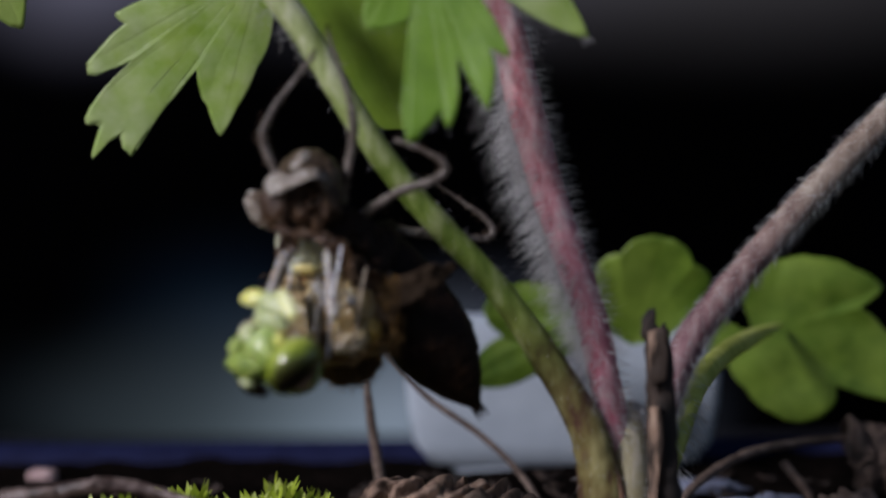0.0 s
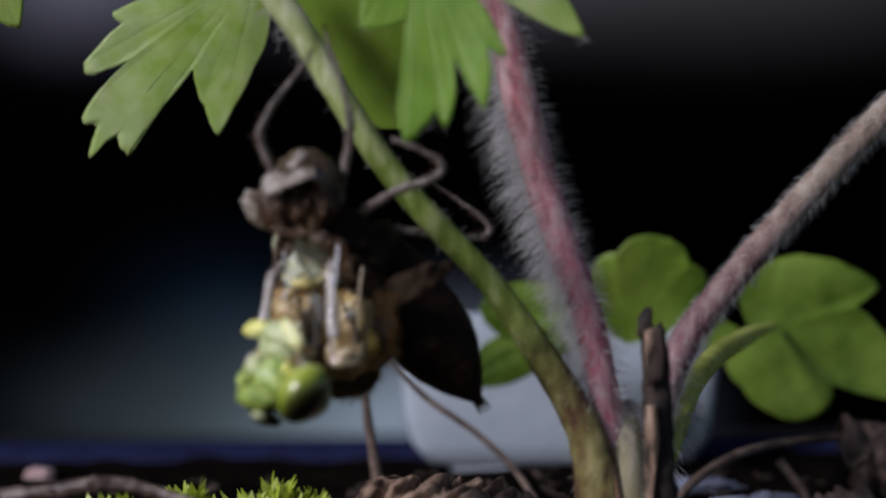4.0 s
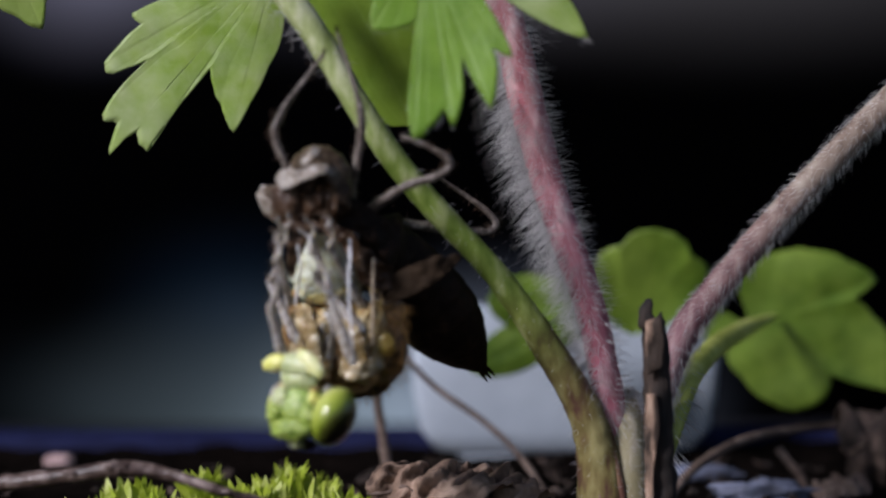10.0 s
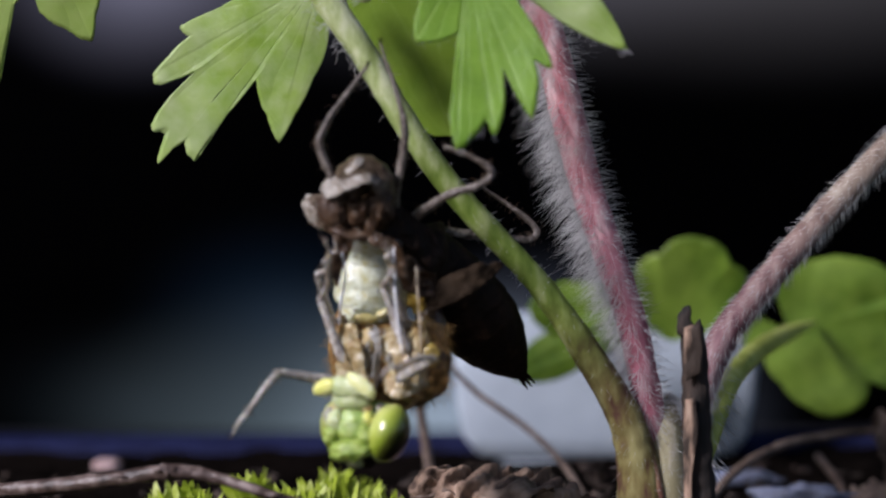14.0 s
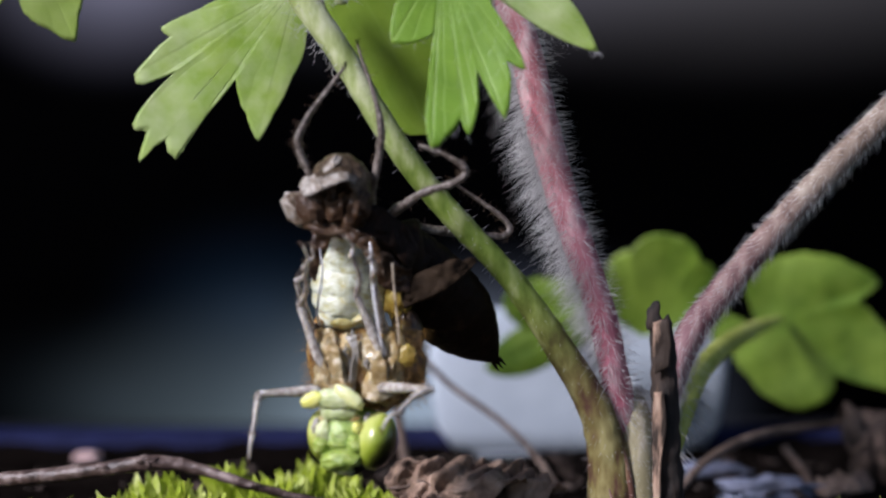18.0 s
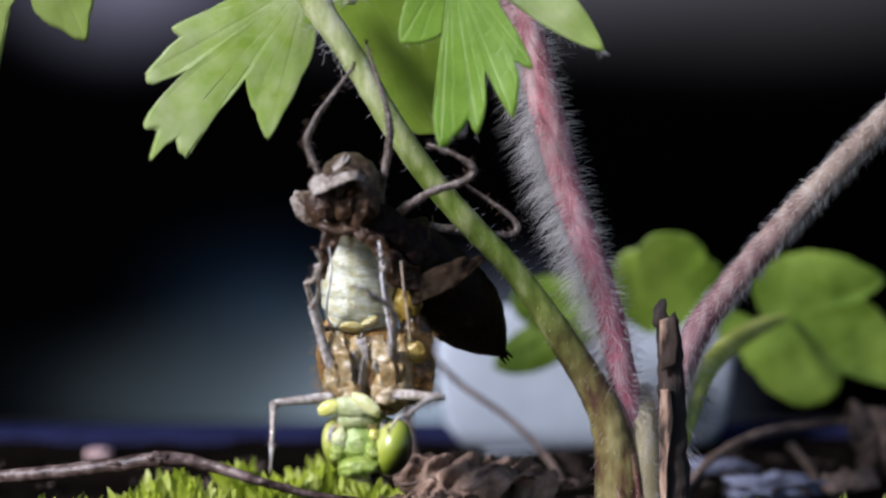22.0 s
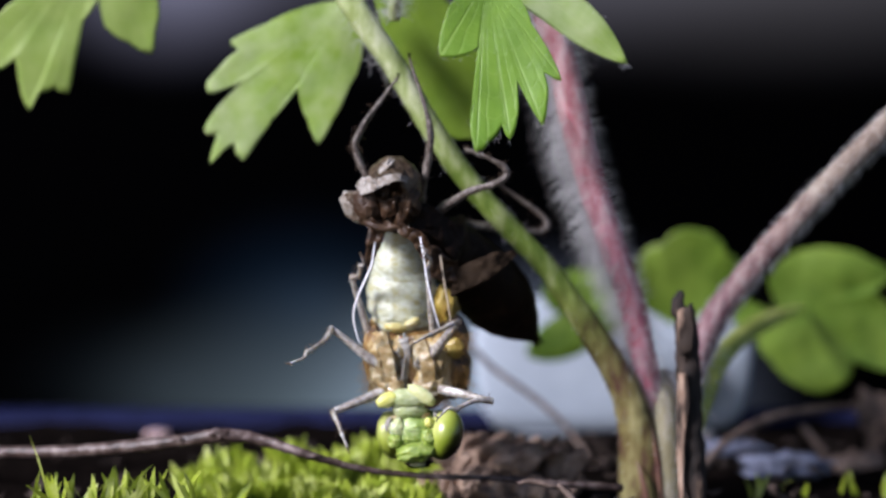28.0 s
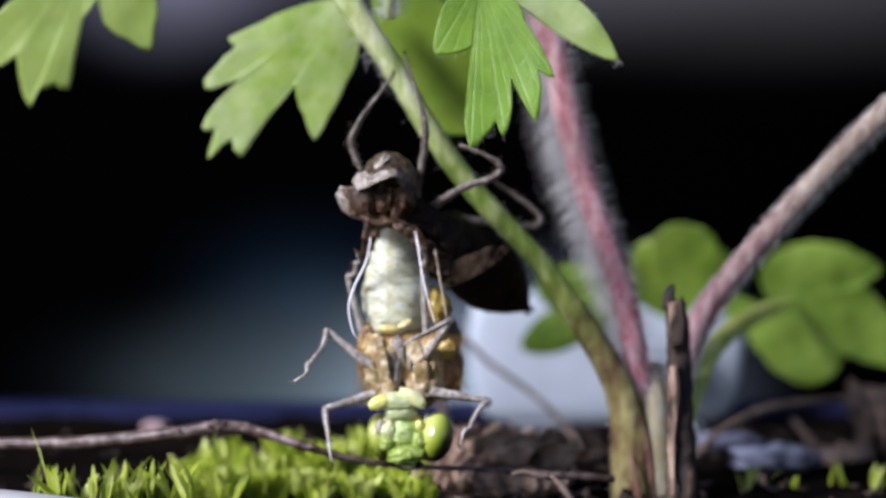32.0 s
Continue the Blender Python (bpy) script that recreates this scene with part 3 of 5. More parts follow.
TABLE = surface("dark_bench", [(0.3, (0.006, 0.006, 0.008)), (0.7, (0.014, 0.014, 0.02))], 4.0, 0.8, 0.2, gloss=0.1)
bm = bmesh.new()
slab(bm, -0.9, 0.9, -0.9, 0.5, -0.30, -0.25)
tagged(link_mesh("ground", bm, TABLE), "dark matt floor under the bench", "ground", kind="structure")
bm = bmesh.new()
slab(bm, -0.3, 0.3, -0.25, 0.19, FLOOR_Z - 0.03, FLOOR_Z, 0.002)
slab(bm, -0.29, -0.26, -0.24, -0.21, -0.25, FLOOR_Z - 0.029)
slab(bm, 0.26, 0.29, -0.24, -0.21, -0.25, FLOOR_Z - 0.029)
slab(bm, -0.29, -0.26, 0.15, 0.18, -0.25, FLOOR_Z - 0.029)
slab(bm, 0.26, 0.29, 0.15, 0.18, -0.25, FLOOR_Z - 0.029)
tagged(link_mesh("bench", bm, TABLE), "dark matt bench under the tray", "bench", kind="structure")


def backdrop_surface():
    """Out-of-reach dim background: near black; emission paints a dull blue-grey haze low down and a grey band above."""
    m, nt, ln, bs = nodes_of("glowing_distance")
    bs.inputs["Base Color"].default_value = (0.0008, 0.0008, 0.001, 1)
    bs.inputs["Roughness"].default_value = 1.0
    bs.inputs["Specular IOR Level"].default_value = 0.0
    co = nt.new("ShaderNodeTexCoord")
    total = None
    # each entry is a painted soft glow: place, spread and light colour
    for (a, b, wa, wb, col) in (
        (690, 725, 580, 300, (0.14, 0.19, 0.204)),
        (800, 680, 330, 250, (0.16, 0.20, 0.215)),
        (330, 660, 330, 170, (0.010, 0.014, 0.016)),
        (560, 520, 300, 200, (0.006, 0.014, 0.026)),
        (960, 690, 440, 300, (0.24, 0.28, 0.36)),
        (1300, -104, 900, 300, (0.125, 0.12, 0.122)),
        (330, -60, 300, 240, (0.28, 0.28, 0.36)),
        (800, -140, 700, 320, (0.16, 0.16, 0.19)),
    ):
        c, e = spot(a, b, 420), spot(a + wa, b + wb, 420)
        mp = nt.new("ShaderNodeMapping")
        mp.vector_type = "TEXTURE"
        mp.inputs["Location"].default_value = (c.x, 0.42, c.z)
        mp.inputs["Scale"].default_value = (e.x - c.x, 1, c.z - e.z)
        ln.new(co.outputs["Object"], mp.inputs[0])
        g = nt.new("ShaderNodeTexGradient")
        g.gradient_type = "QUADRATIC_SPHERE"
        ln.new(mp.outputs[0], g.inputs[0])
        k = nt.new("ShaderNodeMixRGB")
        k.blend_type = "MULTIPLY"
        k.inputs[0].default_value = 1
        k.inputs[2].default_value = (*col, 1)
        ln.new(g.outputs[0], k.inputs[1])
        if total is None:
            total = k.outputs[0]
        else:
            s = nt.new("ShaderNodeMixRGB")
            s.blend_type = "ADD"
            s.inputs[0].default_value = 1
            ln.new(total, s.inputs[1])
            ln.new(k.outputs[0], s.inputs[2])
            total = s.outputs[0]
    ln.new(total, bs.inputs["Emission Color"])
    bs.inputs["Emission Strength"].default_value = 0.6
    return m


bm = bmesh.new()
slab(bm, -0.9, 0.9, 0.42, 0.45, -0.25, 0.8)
tagged(link_mesh("backdrop", bm, backdrop_surface()), "black distance with blue-grey and grey glow painted on it", "backdrop", kind="structure")

# tray: a shallow rounded tub with a rolled rim, filled with soil
TRAY_X, TRAY_Y0, TRAY_Y1 = 0.105, -0.030, 0.080


def rounded(x, y0, y1, r, n=10):
    out = []
    for cx, cy, a0 in ((x - r, y1 - r, 0), (-x + r, y1 - r, 90), (-x + r, y0 + r, 180), (x - r, y0 + r, 270)):
        for k in range(n + 1):
            a = radians(a0 + 90 * k / n)
            out.append((cx + r * math.cos(a), cy + r * math.sin(a)))
    return out


def loft(bm, loops, close=True):
    rings = [[bm.verts.new(p) for p in lp] for lp in loops]
    for a, b in zip(rings, rings[1:]):
        for i in range(len(a)):
            j = (i + 1) % len(a)
            bm.faces.new((a[i], a[j], b[j], b[i]))
    return rings


tray = thing("plant_tray", (0, 0.03, FLOOR_Z), "shallow navy plastic plant tray filled with soil", "tray")
bm = bmesh.new()
prof = [(-0.004, FLOOR_Z + 0.0002), (-0.001, -0.0028), (0.0005, -0.0025), (0.0018, -0.0015), (0.0022, -0.0007), (0.0016, 0.0), (0.0004, 0.0001), (-0.0012, -0.0005), (-0.002, -0.0023), (-0.003, -0.005)]
loft(bm, [[(px, py, z) for px, py in rounded(TRAY_X + o, TRAY_Y0 - o, TRAY_Y1 + o, 0.02)] for o, z in prof])
part("tub", bm, PLASTIC, tray)
bm = bmesh.new()
gx, gy = 90, 60
vs = {}
for i in range(gx + 1):
    for j in range(gy + 1):
        x = -TRAY_X + 0.002 + (2 * TRAY_X - 0.004) * i / gx
        y = TRAY_Y0 + 0.002 + (TRAY_Y1 - TRAY_Y0 - 0.004) * j / gy
        z = -0.0018 + 0.0011 * noise.noise(Vector((x * 120, y * 120, 0))) + 0.0006 * noise.noise(Vector((x * 480, y * 480, 3)))
        vs[i, j] = bm.verts.new((x, y, z))
for i in range(gx):
    for j in range(gy):
        bm.faces.new((vs[i, j], vs[i + 1, j], vs[i + 1, j + 1], vs[i, j + 1]))
part("soil", bm, SOIL, tray, "dark damp crumbly soil")

# white strip lying along the near edge
bm = bmesh.new()
strip_a, strip_b = spot(-260, 880, -14), spot(270, 930, -14)
tube(bm, [strip_a, strip_a.lerp(strip_b, 0.5) + Vector((0, 0, 0.0004)), strip_b], [22, 22, 22], 16, 10, flat=2.2)
tagged(link_mesh("rim_strip", bm, WHITE), "white smooth strip along the near tray edge", "strip")


def bowl():
    """Oval white dish standing on the soil behind the plant."""
    c = spot(1062, 740, 72)
    c.z = -0.0022
    t = thing("white_bowl", c, "white glazed oval dish standing behind the plant", "bowl")
    h = spot(1062, 515, 72).z - c.z
    w = (spot(1298, 600, 72) - spot(1062, 600, 72)).x

    def oval(r, z):
        out = []
        for a in range(96):
            x, y = math.cos(a * math.tau / 96), math.sin(a * math.tau / 96)
            out.append(c + Vector((max(r, 0.001) * w * math.copysign(abs(x) ** 0.28, x), max(r, 0.001) * w * 0.2 * math.copysign(abs(y) ** 0.28, y), z * h)))
        return out
    bm = bmesh.new()
    prof = [(0.0, 0.04), (0.60, 0.03), (0.84, 0.07), (0.94, 0.2), (0.98, 0.42), (1.0, 0.68), (0.98, 0.86), (0.94, 0.97), (0.88, 1.0), (0.84, 0.97), (0.9, 0.7), (0.8, 0.3), (0.0, 0.12)]
    loft(bm, [oval(r, z) for r, z in prof])
    part("body", bm, GLAZE, t)
    bm = bmesh.new()
    loft(bm, [oval(r, z) for r, z in ((0.4, 0.04), (0.7, 0.045), (0.7, 0.0), (0.4, 0.0))])
    part("foot_ring", bm, GLAZE, t)


bowl()

# small chip and grey pebbles on the far side
bm = bmesh.new()
blob(bm, spot(288, 752, 66), (29, 24, 17), lumps=0.25, shape=lambda q: Vector([math.copysign(abs(c) ** 0.6, c) for c in q]))
tagged(link_mesh("pink_chip", bm, PINKSTONE), "small dull pink stone chip at the tray's far edge", "stone")


# ---- the buttercup ----
plant = thing("buttercup", spot(1150, 880, 9), "hairy green and red-stemmed buttercup plant rooted in soil", "plant")


def stem(name, pts, radii, material, label, hair=0, long=20, thick=0.5, side=None, sides=16, rough=0.08, start=0.0, end=1.0, droop=0.0, lean=0.1, flat=1.0, hair_mat=None, more=None):
    bm = bmesh.new()
    line, rad = tube(bm, [spot(*p) for p in pts], radii, sides, 10, rough, flat)
    ob = part(name, bm, material, plant, label)
    if hair:
        hb = bmesh.new()
        hairs(hb, line, rad, hair, long, thick, lean=lean, side=side, rng=random.Random(hair), start=start, end=end, droop=droop)
        if more:
            hairs(hb, line, rad, *more, rng=random.Random(hair + 1))
        h = part("stem_hairs", hb, hair_mat or HAIR, ob, "fine white hairs")
        h["kind"] = "stuff"
    return ob


stem("stem", [(585, -50, 4), (630, 25, 3.5), (690, 112, 4), (745, 205, 4.5), (805, 295, 5), (872, 375, 6), (951, 460, 7), (1024, 562, 8), (1083, 660, 9), (1105, 722, 9.5), (1116, 790, 10), (1122, 900, 10)], [24, 23, 21, 20, 20, 20, 20, 24, 28, 33, 41, 46], STEM_TWO, "green stem turning olive and reddish below", 420, 15, 0.3, droop=0.2)
stem("sheath", [(1156, 640, 11), (1156, 656, 11), (1156, 700, 10.5), (1160, 800, 10), (1165, 900, 10)], [2, 14, 27, 31, 32], SHEATH_PALE, "pale translucent sheath at the base", 1100, 20, 0.4)
RED_EDGE = surface("red_edge", [(0.34, (0.08, 0.028, 0.022)), (0.5, (0.15, 0.07, 0.045)), (0.7, (0.25, 0.17, 0.09))], 0.9, 0.45, 0.4, stretch=(1, 1, 0.3))
stem("sheath_edge", [(1030, 548, 7.6), (1068, 604, 8), (1098, 660, 8.4), (1124, 722, 8.7), (1144, 790, 8.6), (1154, 900, 8.4)], [1, 4, 6, 7, 7, 7], RED_EDGE, "reddish edge of the sheath", 90, 10, 0.3)
stem("sheath_flap", [(1112, 800, 7.5), (1119, 826, 7.1), (1126, 856, 7.0), (1130, 900, 7.0)], [1, 4, 6, 7], RED_EDGE, "pointed brown flap at the base", flat=0.6)
stem("petiole", [(936, -20, 9), (976, 88, 9), (1004, 210, 9), (1036, 330, 9), (1071, 435, 9), (1102, 530, 9.5), (1124, 640, 10), (1138, 715, 11)], [26, 27, 28, 27, 26, 25, 25, 26], PINK, "rose-red leaf stalk with long white hairs", 2300, 66, 0.34, side=math.pi, end=0.85, lean=0.1, droop=0.3, more=(3200, 30, 0.34))
stem("petiole", [(1700, 40, 10), (1590, 170, 10), (1490, 270, 10), (1390, 375, 10), (1300, 478, 10), (1240, 560, 10.5), (1205, 650, 11), (1195, 720, 12)], [22, 22, 22, 22, 23, 25, 24, 20], PETIOLE_TWO, "mauve hairy leaf stalk", 1300, 24, 0.34, side=0.2, lean=0.9, droop=0.6, more=(2600, 15, 0.28, 0.9))
stem("petiole", [(1205, 752, 12), (1228, 690, 14), (1254, 622, 20), (1292, 578, 32), (1340, 550, 42), (1388, 532, 53)], [18, 18, 19, 20, 17, 6], STEM_BACK, "pale green leaf stalk bending back", 140, 40, 0.7, end=0.4, droop=0.9)
stem("side_stem", [(690, 30, 3), (692, 0, 2), (715, -40, 0)], [11, 11, 12], STEM, "short side stem at the node", 260, 34, 0.35)

leaf("leaf", [dict(base=(850, -40, -2), depth=-5.0, cup=0.0, crease=0.12, rim=[(28.6, 63, 0.3), (44.3, 110, 0.5), (53.3, 221, 1), (58.1, 193, 0.1), (61, 225, 0.5), (69, 275, 1), (73, 185, 0), (77, 246, 0.6), (81.5, 284, 1), (83.7, 257, 0.1), (89, 285, 0.5), (93.4, 302, 1), (96.3, 255, 0.5), (95.7, 122, 0), (120.7, 157, 1), (137.1, 96, 0.5), (156.8, 38, 0.2)])], LEAF_TOP, plant, "toothed green leaf with netted pale veins", fuzz=300)
leaf("leaf", [
    dict(base=(830, -70, -1), tip=(1096, 108, -1.5), width=72, root=0.7, peak=0.6, bend=-16, cup=0.12, pleat=0.12, point=0.8),
], LEAF_UNDER, plant, "pale hairy underside of a leaf lobe", fuzz=160)
leaf("leaf", [
    dict(base=(690, -30, 10), tip=(826, 240, 12), width=150, root=0.55, peak=0.55, bend=-10, cup=0.1, point=0.5),
], LEAF_MID, plant, "shaded green rounded leaf behind the stem")
leaf("leaf", [dict(base=(622, -2, 11), depth=13, cup=0.3, crease=0.35, rim=[(50.7, 28, 0.4), (76.4, 64, 0.5), (93.4, 152, 0.8), (100.1, 210, 0.95), (104, 260, 1), (111.6, 223, 0.6), (122.7, 183, 0.1), (124.4, 251, 0.5), (124.6, 294, 0.7), (124.6, 341, 0.85), (130, 324, 0.88), (131.2, 346, 0.95), (131.3, 379, 1), (135.1, 336, 0.9), (139.1, 345, 0.8), (141.7, 302, 0.5), (143.7, 238, 0.1), (145.3, 270, 0.6), (146.8, 296, 0.9), (150.2, 297, 1), (153.2, 260, 0.8), (156.5, 220, 0.6), (161.5, 227, 0.7), (164.6, 158, 0.5), (174, 57, 0.4)])], LEAF_UNDER, plant, "pale green lobed leaf seen from below")
leaf("leaf", [dict(base=(180, -120, 13), depth=15, crease=0.6, rim=[(45, 141, 0.3), (60.9, 199, 0.6), (66.8, 231, 1), (76, 198, 0.4), (86.6, 166, 0.2), (91, 115, 0), (100.9, 159, 0.4), (100.7, 285, 0.9), (106.5, 282, 0.4), (110.6, 299, 0.3), (111.4, 335, 1), (123.2, 263, 0.1), (126.5, 302, 0.7), (131.3, 333, 1), (140.7, 284, 0.3)])], LEAF_SIDE, plant, "pale green lobed leaf hanging at the side")

# tangled hairs at the node
hb = bmesh.new()
rng = random.Random(71)
for _ in range(46):
    a, b = rng.uniform(636, 700), 0
    b = 30 + (a - 636) * 1.55 + rng.gauss(0, 12)
    p = [(a - 10, b, 3.4)]
    g = rng.uniform(2.4, 3.6)
    for _k in range(4):
        q = p[-1]
        g += rng.gauss(0, 0.75)
        p.append((q[0] + math.cos(g) * 9, q[1] + math.sin(g) * 9, q[2] + rng.gauss(0, 0.15)))
    tube(hb, [spot(*q) for q in p], [0.32, 0.3, 0.28, 0.25, 0.12], 4, 3, cap=False)
part("node_hairs", hb, HAIR, plant, "curly white hairs at the stem node")["kind"] = "stuff"

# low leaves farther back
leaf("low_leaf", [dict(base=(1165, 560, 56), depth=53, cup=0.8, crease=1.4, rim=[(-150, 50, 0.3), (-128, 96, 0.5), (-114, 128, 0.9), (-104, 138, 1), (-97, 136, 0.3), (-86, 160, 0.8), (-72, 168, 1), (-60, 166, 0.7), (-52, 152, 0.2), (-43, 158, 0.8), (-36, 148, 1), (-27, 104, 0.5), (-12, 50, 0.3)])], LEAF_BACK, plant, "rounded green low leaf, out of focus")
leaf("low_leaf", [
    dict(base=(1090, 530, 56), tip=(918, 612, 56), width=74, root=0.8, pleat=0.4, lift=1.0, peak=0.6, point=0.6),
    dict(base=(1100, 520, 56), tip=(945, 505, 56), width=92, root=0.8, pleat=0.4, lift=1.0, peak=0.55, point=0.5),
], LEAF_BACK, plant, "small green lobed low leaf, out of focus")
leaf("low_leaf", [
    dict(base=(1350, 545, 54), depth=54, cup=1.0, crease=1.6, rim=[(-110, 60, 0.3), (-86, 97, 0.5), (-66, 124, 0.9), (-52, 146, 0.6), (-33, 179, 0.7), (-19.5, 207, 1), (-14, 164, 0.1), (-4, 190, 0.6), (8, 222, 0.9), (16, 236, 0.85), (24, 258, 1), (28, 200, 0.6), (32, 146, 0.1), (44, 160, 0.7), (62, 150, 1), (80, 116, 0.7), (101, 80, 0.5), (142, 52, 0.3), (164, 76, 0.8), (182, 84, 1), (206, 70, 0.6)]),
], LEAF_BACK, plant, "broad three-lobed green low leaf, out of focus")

# ---- dead wood and litter ----
stick = thing("dead_stick", spot(1210, 900, 5), "broken upright dead stalk with peeling tan bark", "stick")
bm = bmesh.new()
tube(bm, [spot(*p) for p in ((1193, 538, 5), (1196, 560, 5), (1200, 640, 5), (1204, 720, 5), (1208, 800, 5), (1210, 905, 5))], [15, 20, 22, 21, 23, 26], 20, 14, 0.22)
part("stalk", bm, BARK, stick, "dark brown dead stalk")
BARK_TAN = surface("peeled_wood", [(0.43, (0.03, 0.018, 0.011)), (0.53, (0.27, 0.175, 0.12)), (0.68, (0.52, 0.39, 0.29))], 0.8, 0.8, 0.8, stretch=(1, 1, 0.25))
for one, two, lab in (
    (((1182, 538, 3.7), (1181, 580, 3.6), (1184, 618, 3.7)), ((1206, 530, 3.7), (1211, 566, 3.5), (1208, 606, 3.6)), "tan strip of peeled bark"),
    (((1183, 648, 3.9), (1180, 715, 3.8), (1183, 800, 3.8), (1187, 880, 3.6)), ((1199, 644, 3.7), (1203, 700, 3.6), (1194, 770, 3.6), (1193, 880, 3.4)), "long tan strip of bare wood"),
):
    bm = bmesh.new()
    membrane(bm, one, two, 10, 6, 0.00025, 700)
    solid_strip = part("bark_strip", bm, BARK_TAN, stick, lab)
    so = solid_strip.modifiers.new("thickness", "SOLIDIFY")
    so.thickness = 0.0002
for lab, pts, rr in (
    ("splintered black tip", ((1186, 548, 4.6), (1184, 526, 4.6), (1187, 512, 4.8), (1191, 504, 5)), (13, 13, 9, 2)),
    ("short black splinter", ((1203, 556, 4.8), (1204, 536, 4.8), (1207, 524, 5)), (9, 7, 1)),
):
    bm = bmesh.new()
    tube(bm, [spot(*p) for p in pts], rr, 12, 8, 0.7, flat=0.7)
    part("broken_tip", bm, BARK, stick, lab)

twig = thing("twig", spot(400, 790, 1), "thin brown twig lying over the moss", "twig")
bm = bmesh.new()
tube(bm, [spot(*p) for p in ((-140, 790, 8), (0, 784, 7), (120, 783, 5), (230, 775, 3), (320, 765, 2), (380, 757, 1), (450, 762, 1), (540, 790, 0), (640, 815, 1), (740, 826, 2), (860, 830, 3), (960, 838, 4), (1085, 846, 6))], [11, 11, 11, 12, 12, 12, 10, 8, 6, 5, 5, 6, 7], 12, 10, 0.25)
part("shoot", bm, TWIG, twig)
for a, b, d, r in ((386, 752, 0.8, 9), (318, 763, 1.8, 8), (548, 792, -0.2, 6)):
    bm = bmesh.new()
    blob(bm, spot(a, b, d), (r * 2.4, r * 1.2, r * 0.9), lumps=0.4, seg=14)
    part("knot", bm, TWIG, twig, "pale worn knot")

for pts, r, lab in (
    (((905, 840, -1), (930, 836, -1), (965, 845, -1), (990, 850, 0)), (3, 5, 4, 3), "short dry curled stalk on the litter"),
    (((975, 842, -2), (995, 862, -2), (1015, 890, -2)), (4, 6, 6), "short pinkish dry stalk piece"),
):
    bm = bmesh.new()
    tube(bm, [spot(*p) for p in pts], r, 8, 6, 0.3)
    tagged(link_mesh("dry_stalk", bm, THIN), lab, "stalk")

for pts, r, lab in (
    (((790, 560, 46), (860, 635, 46), (930, 685, 45), (985, 735, 44), (1030, 800, 42), (1050, 850, 40)), (4, 6, 6, 6, 6, 6), "thin arching dry stalk behind the stem"),
    (((768, 600, 44), (778, 680, 44), (790, 760, 44), (800, 830, 44)), (6, 9, 10, 11), "upright pale dry stalk behind the insect"),
    (((1212, 820, 30), (1262, 762, 34), (1335, 722, 40), (1420, 706, 46), (1500, 700, 50)), (7, 9, 9, 8, 8), "bent brown dry stalk near the soil"),
    (((1390, 735, 44), (1430, 790, 44), (1470, 880, 44)), (8, 8, 9), "dark dry stalk leaning on the soil"),
):
    bm = bmesh.new()
    tube(bm, [spot(*p) for p in pts], r, 10, 8, 0.15)
    tagged(link_mesh("dry_stalk", bm, THIN), lab, "stalk", group="dry stalks")


def crumpled(at, size, seed, label, skin_of=DEAD, ribs=0.0):
    """Curled dead leaf: a strongly folded sheet with ridges."""
    rng = random.Random(seed)
    bm = bmesh.new()
    n, m = 80, 48
    g = {}
    lean = Euler((rng.uniform(-0.3, 0.3), rng.uniform(-0.3, 0.3), rng.uniform(-0.6, 0.6))).to_matrix()
    for i in range(n + 1):
        for j in range(m + 1):
            s, t = 2 * i / n - 1, 2 * j / m - 1
            turn = 2.3 * t + 1.0 * noise.noise(Vector((s * 1.6, t, seed)))
            crease = ribs * abs(math.sin(s * 8 + t * 1.5 + seed)) + abs(noise.noise(Vector((s * 2.6, t * 1.2, seed + 3)))) + 0.4 * abs(noise.noise(Vector((s * 3, t * 6, seed + 5))))
            r = (1.0 - 0.22 * abs(s) ** 3) * (0.72 + 0.6 * crease)
            v = Vector((s * (1 + 0.15 * math.sin(t * 2)) + 0.12 * noise.noise(Vector((s * 3, t * 3, seed + 7))), -math.cos(turn) * r * 0.9, math.sin(turn) * r * 0.75 + 0.25 * crease))
            v = lean @ v
            g[i, j] = bm.verts.new(Vector(at) + Vector((v.x * size[0], v.y * size[1], v.z * size[2])) * U)
    for i in range(n):
        for j in range(m):
            bm.faces.new((g[i, j], g[i + 1, j], g[i + 1, j + 1], g[i, j + 1]))
    rib = [g[i, m // 2].co.copy() for i in range(0, n + 1, 8)]
    t = thing("dead_leaf", Vector(at), label, "dead leaf", group="dead leaves")
    ob = part("blade", bm, skin_of, t)
    so = ob.modifiers.new("thickness", "SOLIDIFY")
    so.thickness = 0.00015
    bm = bmesh.new()
    tube(bm, rib, [4 - 2.6 * k / len(rib) for k in range(len(rib))], 8, 4, 0.2)
    part("midrib", bm, THIN, t, "dry brown midrib")
    return t


for a_, b_, d_, w_, h_, k_ in ((862, 808, 15, 98, 60, 8), (802, 846, 11, 60, 40, 9), (905, 858, 10, 84, 34, 12)):
    crumpled(spot(a_, b_, d_), (w_, w_ * 0.9, h_), k_, "crumpled pinkish brown dead leaf on the soil", DEAD_PINK, 0.3)
crumpled(spot(958, 818, 17), (72, 56, 66), 2, "curled brown dead leaf beside the stem base", DEAD_PINK, 0.35)
crumpled(spot(1562, 745, 48), (92, 76, 96), 3, "crumpled dark brown dead leaf at the tray edge", DEAD_DARK, 0.2)
crumpled(spot(1482, 806, 38), (52, 40, 40), 15, "small pinkish brown curled dead leaf on the soil", DEAD)
crumpled(spot(1510, 850, 40), (110, 80, 60), 5, "flat dark brown dead leaf on the soil", DEAD_DARK)
crumpled(spot(800, 885, 12), (100, 70, 40), 6, "flattened dead leaf under the twig")
